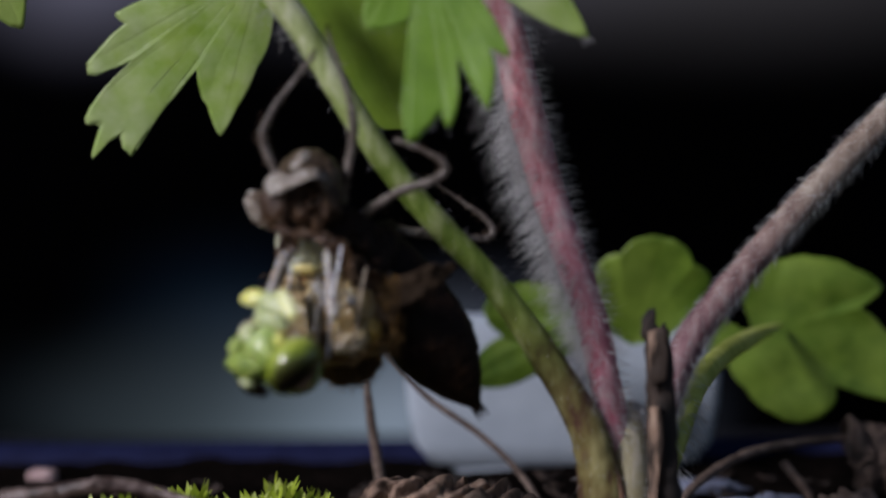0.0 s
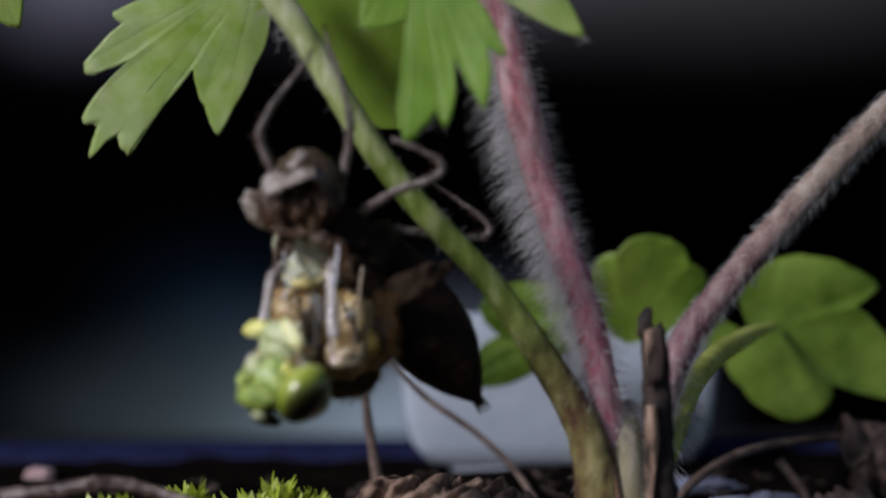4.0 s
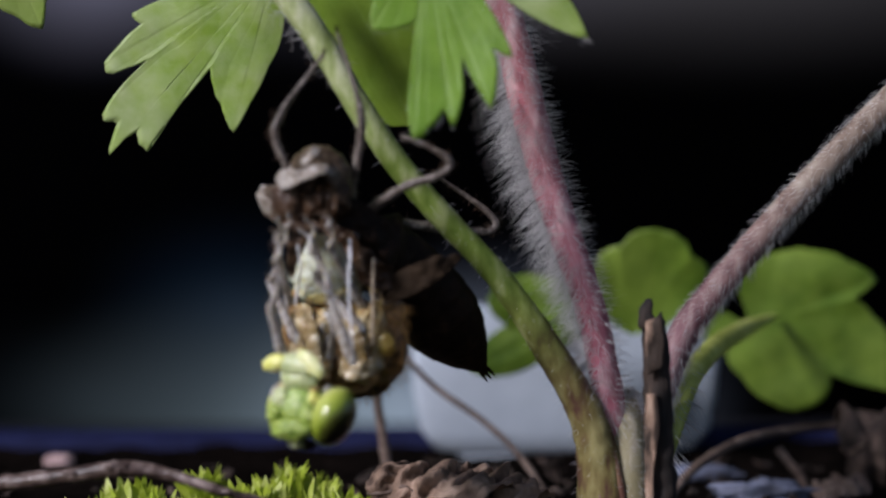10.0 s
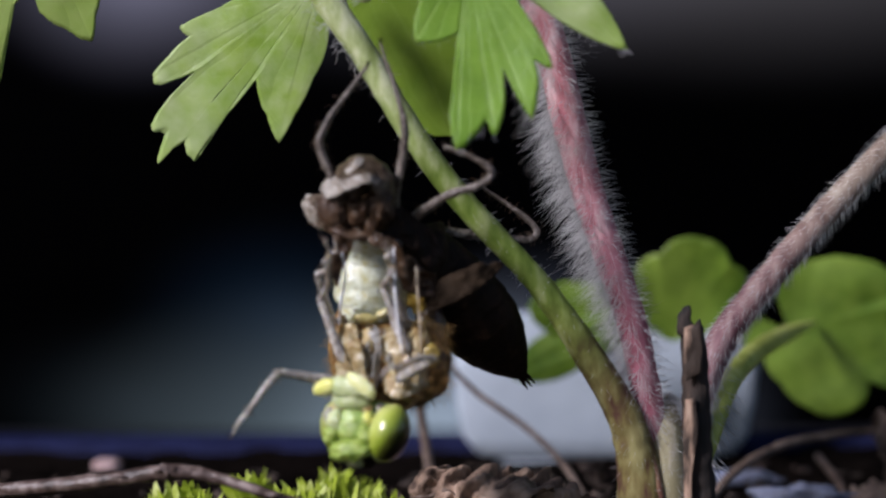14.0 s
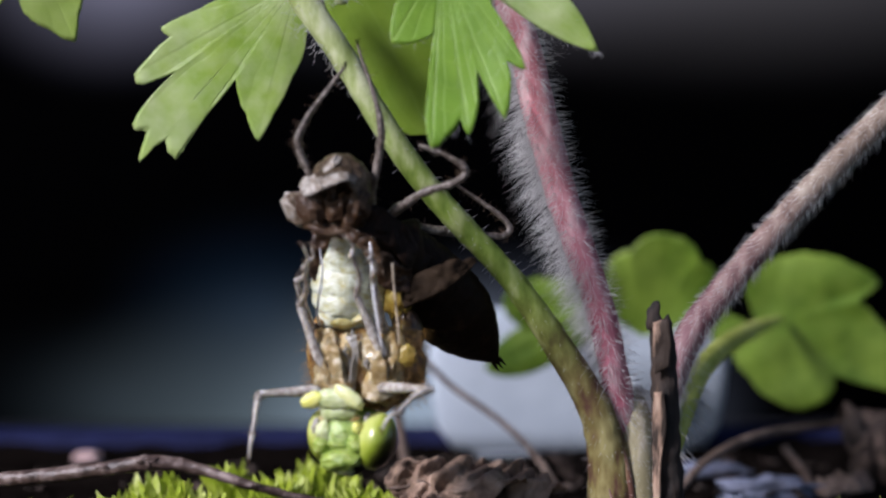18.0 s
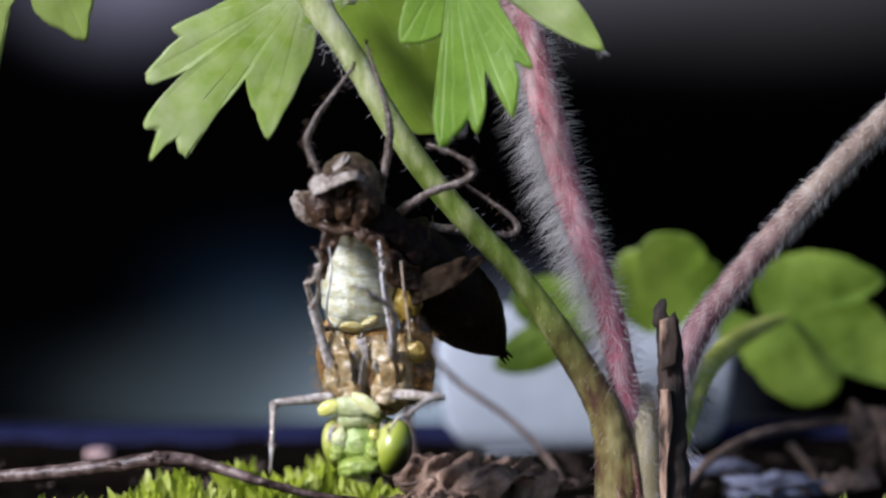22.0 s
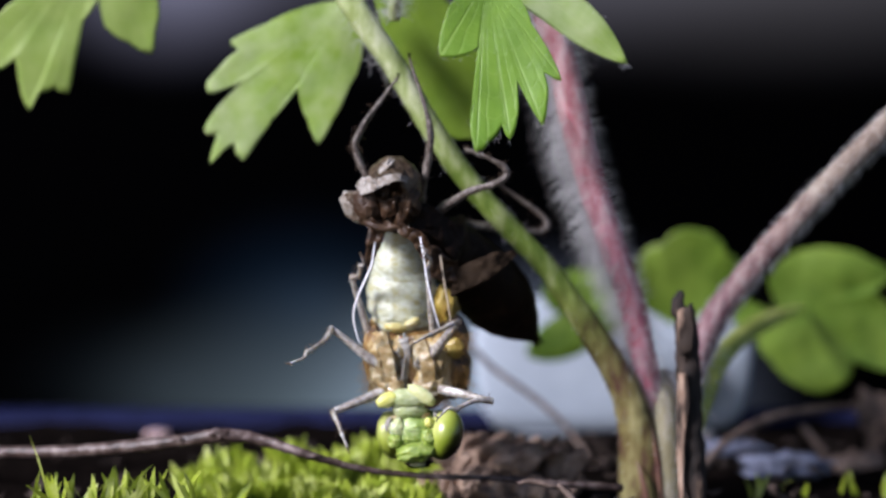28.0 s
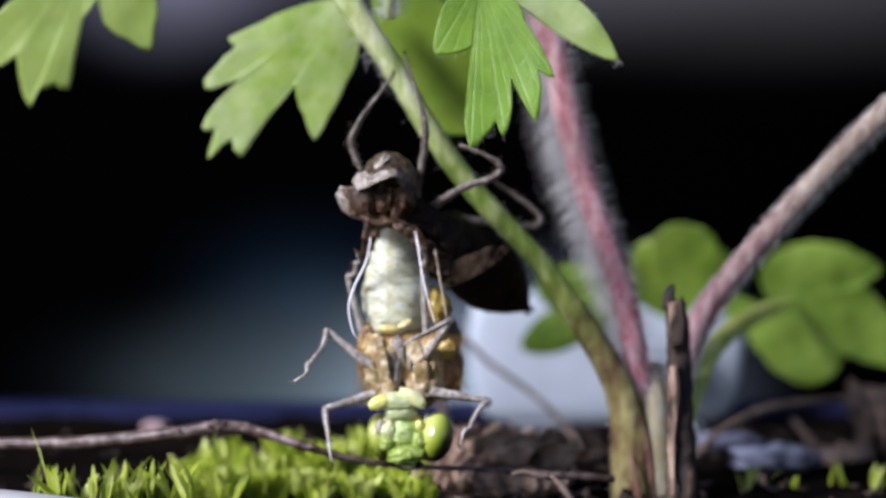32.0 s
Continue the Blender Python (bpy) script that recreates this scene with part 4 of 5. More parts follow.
for a, b, d, w, h in ((1365, 806, 34, 84, 27), (1262, 772, 50, 74, 14), (1440, 858, 30, 40, 18), (1335, 868, 22, 26, 14)):
    bm = bmesh.new()
    blob(bm, spot(a, b, d), (w, h * 1.3, h), lumps=0.6, freq=420)
    tagged(link_mesh("pebble", bm, GREYWARE), "smooth grey-blue pebble on the soil", "stone", group="pebbles")


def litter():
    """Loose crumbs of bark and leaf on the soil, too many to count."""
    rng = random.Random(23)
    bm = bmesh.new()
    for _ in range(420):
        a, d = rng.uniform(-60, 1640), rng.uniform(2, 60)
        if (a < 700 and rng.random() < 0.75) or (a > 1200 and rng.random() < 0.45):
            continue
        p = spot(a, 860, d)
        p.z = -0.0012
        s = rng.uniform(6, 24)
        blob_turn = Euler((rng.uniform(-0.6, 0.6), rng.uniform(-0.6, 0.6), rng.uniform(0, 6.3))).to_matrix().to_4x4()
        r = bmesh.ops.create_grid(bm, x_segments=4, y_segments=3, size=1)
        for v in r["verts"]:
            q = v.co
            z = 0.35 * q.x * q.x + 0.3 * noise.noise(Vector((q.x * 2 + a, q.y * 2, d)))
            v.co = p + blob_turn.to_3x3() @ Vector((q.x * s, q.y * s * 0.45, z * s)) * U + Vector((0, 0, s * 0.3 * U))
    ob = tagged(link_mesh("leaf_litter", bm, DEAD_DARK), "loose brown crumbs of dead leaf and bark", "litter", kind="stuff")
    so = ob.modifiers.new("thickness", "SOLIDIFY")
    so.thickness = 0.00012


litter()


def moss_patch():
    """Moss: cushions of bent, pointed shoots with narrow leaves."""
    rng = random.Random(11)
    verts, faces = [], []

    def blade(root, way, ln, wd, bend):
        sx = way.cross(Vector((rng.gauss(0, 1), rng.gauss(0, 1), 0.2))).normalized()
        n0 = len(verts)
        for k, (t, w) in enumerate(((0, 0.55), (0.35, 1.0), (0.7, 0.75))):
            c = root + way * ln * t + bend * ln * t * t
            verts.extend((c - sx * wd * w, c + sx * wd * w + way * 1e-5))
        verts.append(root + way * ln + bend * ln)
        faces.extend(((n0, n0 + 1, n0 + 3, n0 + 2), (n0 + 2, n0 + 3, n0 + 5, n0 + 4), (n0 + 4, n0 + 5, n0 + 6)))

    def shoot(root, h, leafy=1.0):
        """A plume: an upright shoot closely set with narrow pointed leaves."""
        lean = Vector((rng.gauss(0, 0.16), rng.gauss(0, 0.16), 1)).normalized()
        k = int(6 + h / 0.0003)
        for i in range(k):
            f = i / k
            a = i * 2.4 + rng.random()
            out = Vector((math.cos(a), math.sin(a), 0))
            way = (out * (0.36 - 0.26 * f) + lean).normalized()
            blade(root + lean * h * f, way, 0.0030 * leafy * rng.uniform(0.6, 1.2), 0.00042 * leafy * rng.uniform(0.8, 1.2), out * 0.10 - Vector((0, 0, 0.06)))

    # cushions: place, height of the crown on the plan, depth and spread
    for a, b, d, w in ((345, 812, 15, 16), (385, 778, 18, 16), (432, 780, 17, 16), (472, 808, 13, 20), (520, 756, 24, 15), (560, 792, 17, 18), (602, 778, 21, 16), (640, 754, 24, 16), (682, 768, 24, 18), (722, 796, 20, 16), (764, 822, 17, 14),
                       (400, 838, 9, 34), (480, 836, 9, 34), (560, 838, 9, 34), (650, 838, 10, 36), (730, 846, 10, 30)):
        top = spot(a, b, d).z
        for _ in range(15):
            aa, dd = rng.gauss(a, w * 0.6), rng.gauss(d, 1.8)
            x = spot(aa, 870, dd)
            h = (top - 0.0004) * math.exp(-0.5 * ((aa - a) / w) ** 2) * rng.uniform(0.7, 1.0)
            shoot(Vector((x.x, x.y, -0.0016)), max(0.0004, h), rng.uniform(0.85, 1.15))
    # loose upright blades at the near edge
    for aa in [62, 88, 92, 100, 112, 128, 134, 148, 160, 168, 176, 190, 198, 206, 214, 224, 236, 248, 262, 276, 288, 300, 312, 326, 340]:
        x = spot(aa + rng.gauss(0, 3), 866, rng.gauss(-3, 2))
        root = Vector((x.x, x.y, x.z - 0.0012))
        for _ in range(rng.randint(2, 4)):
            way = Vector((rng.gauss(0, 0.22), rng.gauss(0, 0.2), 1)).normalized()
            blade(root, way, rng.uniform(0.0022, 0.0044), rng.uniform(0.00028, 0.00042), Vector((rng.gauss(0, 0.3), 0, -0.06)))
    for aa, k in ((1308, 1), (1318, 2), (1352, 1), (1398, 1), (1462, 1), (1484, 2), (1494, 1), (1538, 2), (1550, 1)):
        x = spot(aa, 850, 18)
        root = Vector((x.x, x.y, -0.0018))
        for _ in range(k):
            way = Vector((rng.gauss(0.12, 0.25), rng.gauss(0, 0.2), 1)).normalized()
            blade(root, way, rng.uniform(0.0018, 0.0032), 0.0003, Vector((rng.gauss(0.1, 0.3), 0, -0.06)))
    x = spot(90, 866, -3)
    blade(Vector((x.x, x.y, x.z - 0.001)), Vector((-0.16, 0, 1)).normalized(), 0.0066, 0.0004, Vector((-0.12, 0, 0)))
    me = bpy.data.meshes.new("moss")
    me.from_pydata([tuple(v) for v in verts], [], faces)
    me.materials.append(MOSS)
    tagged(new("moss", me), "bright yellow-green moss cushions growing on the soil", "moss", kind="stuff")


moss_patch()
# ---- the shed skin, clinging to the stem ----
skin = thing("shed_skin", spot(740, 380, 3), "empty brown nymph skin clinging to the green stem", "insect skin")
SKIN_BASE = Vector(skin["base"])


def shell_cup(center, size, axes, open_cos, lumps=0.1, seg=28):
    """A thin hollow cup: a rounded body with the cap about its local -y axis cut away."""
    bm = bmesh.new()
    blob(bm, center, size, axes, lumps, 700, seg)
    m = axes.to_3x3()
    hole = m @ Vector((0, -1, 0))
    cut = [v for v in bm.verts if (v.co - Vector(center)).normalized().dot(hole) > open_cos + 0.16 * noise.noise(v.co * 1100)]
    bmesh.ops.delete(bm, geom=cut, context="VERTS")
    return bm


def solid(ob, t):
    s = ob.modifiers.new("thickness", "SOLIDIFY")
    s.thickness, s.offset = t, 0
    return ob


head_c = spot(681, 330, -0.8)
face_turn = pose(0, 0, 0, 0, 0, -28) @ pose(0, 0, 0, 18, 0, 0) @ pose(0, 0, 0, 0, 14, 0)
head = solid(part("head", shell_cup(head_c, (49, 48, 61), face_turn, 0.66, 0.10, 48), SHELL_HEAD, skin, "hollow translucent brown head skin"), 0.00012)
for one, two, m, lab in (
    (((618, 330, -2.6), (636, 314, -3.4), (662, 302, -3.9), (690, 299, -3.8), (708, 308, -3.0)), ((628, 338, -3.0), (646, 330, -4.0), (668, 320, -4.2), (688, 312, -4.2), (704, 316, -3.4)), SHELL_PALE, "wrinkled whitish brow membrane"),
    (((630, 318, -2.4), (648, 296, -2.8), (672, 284, -2.8), (700, 290, -2.4)), ((640, 322, -3.4), (656, 306, -4.0), (676, 298, -4.0), (700, 302, -3.6)), SHELL_HEAD, "grey-brown wrinkled crown skin"),
    (((622, 346, -1.8), (618, 366, -1.8), (628, 386, -1.8), (652, 398, -2.0)), ((636, 350, -2.2), (636, 366, -2.4), (644, 378, -2.6), (660, 388, -2.8)), SHELL, "brown crumpled cheek skin"),
    (((650, 340, -2.2), (664, 346, -2.8), (684, 340, -3.2)), ((654, 366, -1.8), (668, 376, -2.4), (690, 372, -2.4)), SHELL_AMBER, "folded amber-brown inner skin"),
):
    bm = bmesh.new()
    membrane(bm, one, two, 8, 10, 0.00028, 800)
    solid(part("skin_fold", bm, m, head, lab), 0.0001)
for one, two, m, lab in (
    (((616, 322, -2.2), (622, 312, -2.8), (638, 302, -3.4)), ((626, 336, -3.0), (640, 332, -3.9), (656, 322, -4.2)), SHELL_PALE, "pale torn patch of the brow"),
    (((652, 296, -3.0), (664, 284, -3.2), (676, 272, -2.6)), ((660, 300, -3.6), (672, 290, -3.6), (684, 276, -2.8)), SHELL_PALE, "grey ridge of the crown"),
    (((690, 316, -3.0), (706, 326, -2.8), (714, 346, -2.2), (706, 372, -2.2)), ((700, 312, -2.4), (720, 326, -2.0), (726, 350, -1.6), (716, 380, -1.8)), SHELL_HEAD, "wrinkled brown cheek behind the opening"),
    (((662, 322, -2.6), (660, 340, -2.4), (654, 356, -2.2)), ((676, 318, -2.6), (672, 340, -2.2), (664, 360, -2.0)), SHELL_AMBER, "amber inner fold of the face"),
):
    bm = bmesh.new()
    membrane(bm, one, two, 10, 10, 0.0005, 1200)
    solid(part("skin_fold", bm, m, head, lab), 0.0001)
bm = bmesh.new()
blob(bm, spot(636, 356, -1.6), (25, 26, 34), pose(0, 0, 0, 0, -12, 0), 0.14, 900)
part("eye_cap", bm, SHELL_AMBER, head, "amber-brown glassy empty eye cap")
bm = bmesh.new()
blob(bm, spot(612, 358, -0.8), (18, 20, 30), pose(0, 0, 0, 0, -34, 0), 0.16, 900)
part("eye_rim", bm, SHELL_PALE, head, "whitish rim of the empty eye cap")
bm = bmesh.new()
membrane(bm, ((592, 338, -1.2), (606, 330, -1.8), (628, 332, -2.4)), ((596, 376, -0.8), (614, 384, -1.4), (636, 388, -2)), 10, 12, 0.0007, 700)
solid(part("skin_fold", bm, SHELL_HEAD, head, "brown skin behind the eye cap"), 0.0001)
bm = bmesh.new()
blob(bm, spot(704, 352, -1.6), (23, 26, 40), pose(0, 0, 0, 0, 10, 0), 0.34, 900)
part("eye_cap", bm, SHELL, head, "brown crumpled empty eye cap")
bm = bmesh.new()
membrane(bm, ((618, 350, -1.4), (630, 382, -1.8), (660, 400, -2.2), (704, 396, -1.8)), ((648, 334, -1.2), (666, 350, -0.7), (686, 350, -0.9), (712, 334, -1.6)), 12, 18, 0.0009, 620)
solid(part("skin_fold", bm, SHELL_AMBER, head, "deep amber-brown crumpled face lining"), 0.0001)
bm = bmesh.new()
for q in (((640, 345, -1), (652, 362, -2.0), (664, 380, -1.8)), ((612, 374, -1), (640, 388, -2.6), (668, 396, -2.8), (700, 390, -2.4)), ((690, 336, -2.6), (682, 352, -3), (686, 372, -2.4))):
    tube(bm, [spot(*p) for p in q], [2.5] + [4.5] * (len(q) - 2) + [2.5], 8, 6, 0.6, flat=0.6)
part("mouth_folds", bm, SHELL_AMBER, head, "creased brown mouthpart folds")
bm = bmesh.new()
membrane(bm, ((636, 352, -1.6), (640, 364, -2.2), (648, 378, -2.0)), ((650, 350, -1.4), (656, 362, -1.8), (658, 374, -1.8)), 6, 6, 0.0005, 1200)
solid(part("mouth_plate", bm, SHELL_PALE, head, "pale translucent mouth plate"), 0.0001)

head.location.x += 7 * U

bm = bmesh.new()
tube(bm, [spot(700, 366, 4.2), spot(732, 404, 4.4), spot(768, 432, 4.4), spot(804, 458, 5)], [30, 46, 60, 50], 26, 10, 0.3)
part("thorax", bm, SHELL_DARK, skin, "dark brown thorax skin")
for one, two, m, lab in (
    (((648, 386, -1.6), (642, 420, -1.8), (640, 452, -1.6), (645, 470, -1.4)), ((676, 398, -2.4), (668, 420, -1.6), (656, 445, -1.2), (650, 470, -1.2)), SHELL, "torn brown edge of the split"),
    (((694, 384, -2.4), (726, 394, -2.8), (750, 420, -2.4), (758, 462, -1.6)), ((696, 400, -2.6), (716, 416, -2.6), (732, 436, -2.2), (744, 466, -1.6)), SHELL, "torn brown edge of the split"),
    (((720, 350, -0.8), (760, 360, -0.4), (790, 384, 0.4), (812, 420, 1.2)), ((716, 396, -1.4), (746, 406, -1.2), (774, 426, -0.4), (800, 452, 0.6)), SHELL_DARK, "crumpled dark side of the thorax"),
    (((734, 420, -1.2), (768, 432, -0.8), (800, 452, 0)), ((748, 476, -0.6), (776, 486, -0.2), (806, 498, 0.6)), SHELL, "creased brown side skin"),
):
    bm = bmesh.new()
    membrane(bm, one, two, 10, 14, 0.0006, 650)
    solid(part("split_flap", bm, m, skin, lab), 0.00012)

# tail end: swings slowly upward as the insect pulls free
HINGE = spot(778, 418, 4)
TAIL_LONG = 286


def tail_mesh():
    bm = bmesh.new()
    n, sides = 60, 28
    rings = []
    for i in range(n + 1):
        t = i / n
        w = 62 + 24 * math.sin(min(1, t / 0.45) * math.pi / 2) if t < 0.5 else 86 * max(0.06, math.cos((t - 0.5) / 0.5 * math.pi / 2)) ** 0.85
        seg = 1 + 0.035 * (((t * 8) % 1) - 0.5)
        ring = []
        for j in range(sides):
            a = math.tau * j / sides
            ring.append(bm.verts.new(Vector((math.cos(a) * w * 0.78 * seg, math.sin(a) * w * 0.5 * seg, t * TAIL_LONG)) * U))
        rings.append(ring)
    for a, b in zip(rings, rings[1:]):
        for j in range(sides):
            bm.faces.new((a[j], a[(j + 1) % sides], b[(j + 1) % sides], b[j]))
    bm.faces.new(rings[0][::-1])
    bm.faces.new(rings[-1])
    return bm


me = bpy.data.meshes.new("tail_end")
tb = tail_mesh()
tb.normal_update()
tb.to_mesh(me)
tb.free()
for p_ in me.polygons:
    p_.use_smooth = True
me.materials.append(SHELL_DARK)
tail = new("abdomen", me)
tail.parent = skin
tail.location = HINGE - SKIN_BASE
tail["label"] = "dark brown ringed empty abdomen skin"
tail["base"] = [0, 0, 0]
bm = bmesh.new()
for dx in (-6, 0, 6):
    tube(bm, [Vector((dx * 0.6, 0, TAIL_LONG - 14)) * U, Vector((dx * 1.1, 0, TAIL_LONG + 2)) * U, Vector((dx * 1.3, 0, TAIL_LONG + 16)) * U], [5, 3, 0.6], 8, 4)
part("tail_spines", bm, SHELL_DARK, tail, "short pointed tail spines")

for one, two, lab in (
    (((778, 484, 0.8), (818, 456, 0.0), (862, 440, 0.2), (899, 437, 1.4)), ((790, 512, 0.4), (834, 496, -0.4), (872, 472, 0.0), (901, 444, 1.4)), "dim grey-brown ribbed wing pad"),
):
    bm = bmesh.new()
    membrane(bm, one, two, 12, 10, 0.00045, 800)
    solid(part("wing_pad", bm, PAD, skin, lab), 0.0003)


def shed_leg(segs, radii, label):
    bm = bmesh.new()
    line, rad = tube(bm, [spot(*p) for p in segs], [r * 0.62 for r in radii], 12, 8, 0.4)
    ob = part("leg", bm, SHELL_LEG, skin, label)
    hb = bmesh.new()
    hairs(hb, line, rad, 130, 13, 0.35, rng=random.Random(int(segs[0][0])))
    part("bristles", hb, HAIR_DARK, ob)["kind"] = "stuff"
    cb = bmesh.new()
    e = Vector(line[0])
    for s in (-1, 1):
        tube(cb, [e, e + Vector((s * 1.5, -2, 5)) * U, e + Vector((s * 3, -2, 8)) * U], [1.6, 1.2, 0.4], 6, 3)
    part("claw", cb, SHELL_DARK, ob)


shed_leg([(697, 132, -0.5), (690, 140, -0.6), (668, 170, -1), (640, 208, -1.4), (624, 240, -1.6), (622, 258, -1.6), (632, 285, -1.4), (645, 312, -1)], [2.5, 4, 5, 7, 9, 9, 10, 9], "dry grey-brown foreleg gripping the stem")
shed_leg([(716, 97, -0.8), (722, 118, -1), (735, 155, -1.2), (748, 200, -1.4), (753, 232, -1.4), (750, 268, -1), (743, 310, -0.5), (738, 350, 1.5)], [2.5, 4, 5, 7, 10, 9, 8, 8], "dry grey-brown foreleg reaching up the stem")
shed_leg([(812, 256, -1.5), (830, 262, -1.5), (862, 276, -1.5), (882, 290, -1.6), (884, 304, -1.6), (862, 318, -1.6), (820, 332, -1), (780, 356, 0), (742, 388, 2), (722, 402, 4)], [2.5, 5, 6, 9, 9, 9, 11, 12, 13, 13], "dry grey-brown middle leg bent round the stem")
shed_leg([(862, 312, 8), (890, 332, 8), (925, 356, 8), (952, 380, 8), (955, 393, 8), (935, 401, 7.5), (880, 396, 7), (805, 388, 5), (760, 400, 4.5)], [2.5, 5, 6, 8, 8, 9, 11, 13, 14], "dry brown hind leg behind the stem")

THREADS = []
for pts, r, m, lab in (
    (((656, 420, -2.2), (650, 456, -2.6), (640, 480, -3), (626, 510, -3.3), (617, 545, -3.4), (624, 585, -3.2), (632, 600, -3)), (1.3, 1.6, 1.9, 2.0, 1.9, 1.6, 1.0), THREAD, "white breathing-tube thread drawn from the skin"),
    (((735, 410, -3.4), (740, 438, -4), (747, 484, -4.2), (758, 532, -4.2), (770, 574, -4)), (1.2, 1.8, 1.7, 1.5, 0.9), THREAD, "white breathing-tube thread drawn from the skin"),
    (((770, 442, -2), (778, 492, -2.2), (786, 535, -2.2), (792, 572, -2)), (1.6, 1.8, 1.7, 1.2), THREAD_TAN, "thin tan thread drawn from the skin"),
):
    bm = bmesh.new()
    tube(bm, [spot(*p) for p in pts], r, 10, 8, 0.12)
    THREADS.append((part("thread", bm, m, skin, lab, origin=spot(*pts[0])), spot(*pts[0]) - SKIN_BASE))

# ---- the emerging dragonfly, hanging head down ----
HANG = spot(708, 715, 0)
fly = thing("dragonfly", HANG, "soft pale green dragonfly hanging head down from its skin", "dragonfly")


def bit(name, c, size, material, parent, label="", turn=None, lumps=0.08, seg=20, shape=None, origin=None, freq=400):
    bm = bmesh.new()
    blob(bm, spot(*c), size, turn, lumps, freq, seg, shape)
    return part(name, bm, material, parent, label, origin)


# thorax
bm = bmesh.new()
tube(bm, [spot(705, 585, 4.2), spot(708, 618, 3.2), spot(712, 650, 2.6), spot(712, 690, 2.4), spot(710, 718, 2)], [44, 68, 78, 66, 42], 40, 12, 0.28, flat=0.75)
chest = part("thorax", bm, ORANGE, fly, "amber-brown soft thorax")
for q, s, m, lab, t in (
    ((662, 636, 0.6), (24, 28, 44), CHEST_AMBER, "wrinkled pale brown chest plate", -8),
    ((688, 630, 0.5), (18, 24, 32), CHEST_AMBER, "wrinkled pale brown chest plate", 10),
    ((670, 674, 0.3), (30, 30, 38), CHEST, "rounded tan leg base", -14),
    ((754, 638, 0.4), (26, 28, 44), CHEST_AMBER, "wrinkled pale brown chest plate", 10),
    ((728, 634, 0.4), (18, 24, 34), CHEST, "wrinkled pale brown chest plate", -10),
    ((748, 674, 0.3), (32, 30, 38), CHEST_AMBER, "rounded amber leg base", 16),
    ((699, 640, 0.9), (13, 16, 44), CHEST_GREY, "grey soft fold between the leg bases", 5),
    ((719, 644, 0.9), (12, 16, 44), CHEST_GREY, "grey soft fold between the leg bases", -7),
    ((676, 700, 0.2), (26, 22, 12), ORANGE, "amber skin at the neck", 0),
    ((750, 698, 0.2), (28, 22, 12), ORANGE, "amber skin at the neck", 0),
):
    bit("chest_plate", q, s, m, chest, lab, pose(0, 0, 0, 0, t, 0), 0.26, 44, freq=950)
TISSUE = surface("clear_tissue", [(0.34, (0.30, 0.18, 0.06)), (0.5, (0.47, 0.35, 0.17)), (0.68, (0.72, 0.64, 0.46))], 0.5, 0.2, 0.6, soft=0.2, coat=0.5, thin=0.35)
for one, two, m, lab in (
    (((650, 596, 0.4), (656, 624, -0.9), (664, 654, -1.2), (670, 690, -1.0)), ((668, 592, 0.2), (678, 626, -1.1), (684, 656, -1.4), (688, 694, -1.2)), TISSUE, "crumpled translucent skin of the leg base"),
    (((690, 600, 0.0), (700, 626, -0.7), (698, 654, -0.9), (690, 690, -0.9)), ((708, 596, 0.0), (710, 626, -0.6), (708, 654, -0.6), (704, 690, -0.6)), CHEST_GREY, "grey translucent fold of the chest"),
    (((716, 596, 0.0), (722, 626, -0.9), (728, 652, -1.3), (730, 690, -1.2)), ((734, 596, 0.0), (744, 624, -1.2), (752, 652, -1.5), (756, 688, -1.2)), TISSUE, "crumpled translucent skin of the leg base"),
    (((756, 590, 0.3), (766, 620, -0.6), (770, 650, -0.8), (766, 688, -0.8)), ((772, 588, 0.6), (784, 620, 0.2), (786, 652, 0.2), (780, 690, 0.0)), CHEST_AMBER, "amber fold beside the dark flank"),
    (((652, 672, -0.8), (676, 680, -1.6), (698, 676, -1.3)), ((660, 702, -1.0), (680, 706, -1.8), (700, 702, -1.6)), TISSUE, "puckered pale skin at the neck"),
    (((716, 674, -1.2), (740, 680, -1.8), (768, 672, -1.0)), ((714, 702, -1.5), (738, 706, -1.9), (764, 700, -1.2)), TISSUE, "puckered pale skin at the neck"),
):
    bm = bmesh.new()
    membrane(bm, one, two, 12, 14, 0.0005, 620)
    solid(part("chest_fold", bm, m, chest, lab), 0.0001)
# puckered wrinkles running over the leg bases
rng = random.Random(91)
for (ca, cb, cd), (ra, rd, rb), m, count in (((664, 650, 0.3), (24, 30, 44), TISSUE, 7), ((690, 640, 0.4), (16, 24, 36), CHEST_GREY, 5), ((728, 640, 0.3), (18, 26, 38), CHEST_GREY, 5), ((752, 652, 0.2), (26, 30, 44), TISSUE, 7)):
    for _ in range(count):
        u, v = rng.uniform(-0.7, 0.7), rng.uniform(-0.6, 0.2)
        line = []
        for k in range(5):
            uu, vv = u + 0.1 * k * rng.uniform(-1, 1), v + 0.15 * k
            line.append(spot(ca + uu * ra, cb + vv * rb, cd - math.sqrt(max(0.1, 1 - uu * uu - vv * vv)) * rd * U * 1000))
        bm = bmesh.new()
        tube(bm, line, [0.8, 2.4, 3.0, 2.4, 0.8], 8, 4, 0.4)
        part("wrinkle", bm, m, chest)
bit("flank", (788, 600, 3.0), (24, 40, 44), OLIVE, chest, "yellow and dark brown flank", pose(0, 0, 0, 0, -8, 0), 0.2)
bit("flank", (788, 658, 1.7), (29, 40, 50), OLIVE, chest, "olive flank with dark blotches", pose(0, 0, 0, 0, 6, 0), 0.15)
bit("flank", (646, 626, 2.6), (18, 40, 54), ORANGE, chest, "amber flank", None, 0.15)
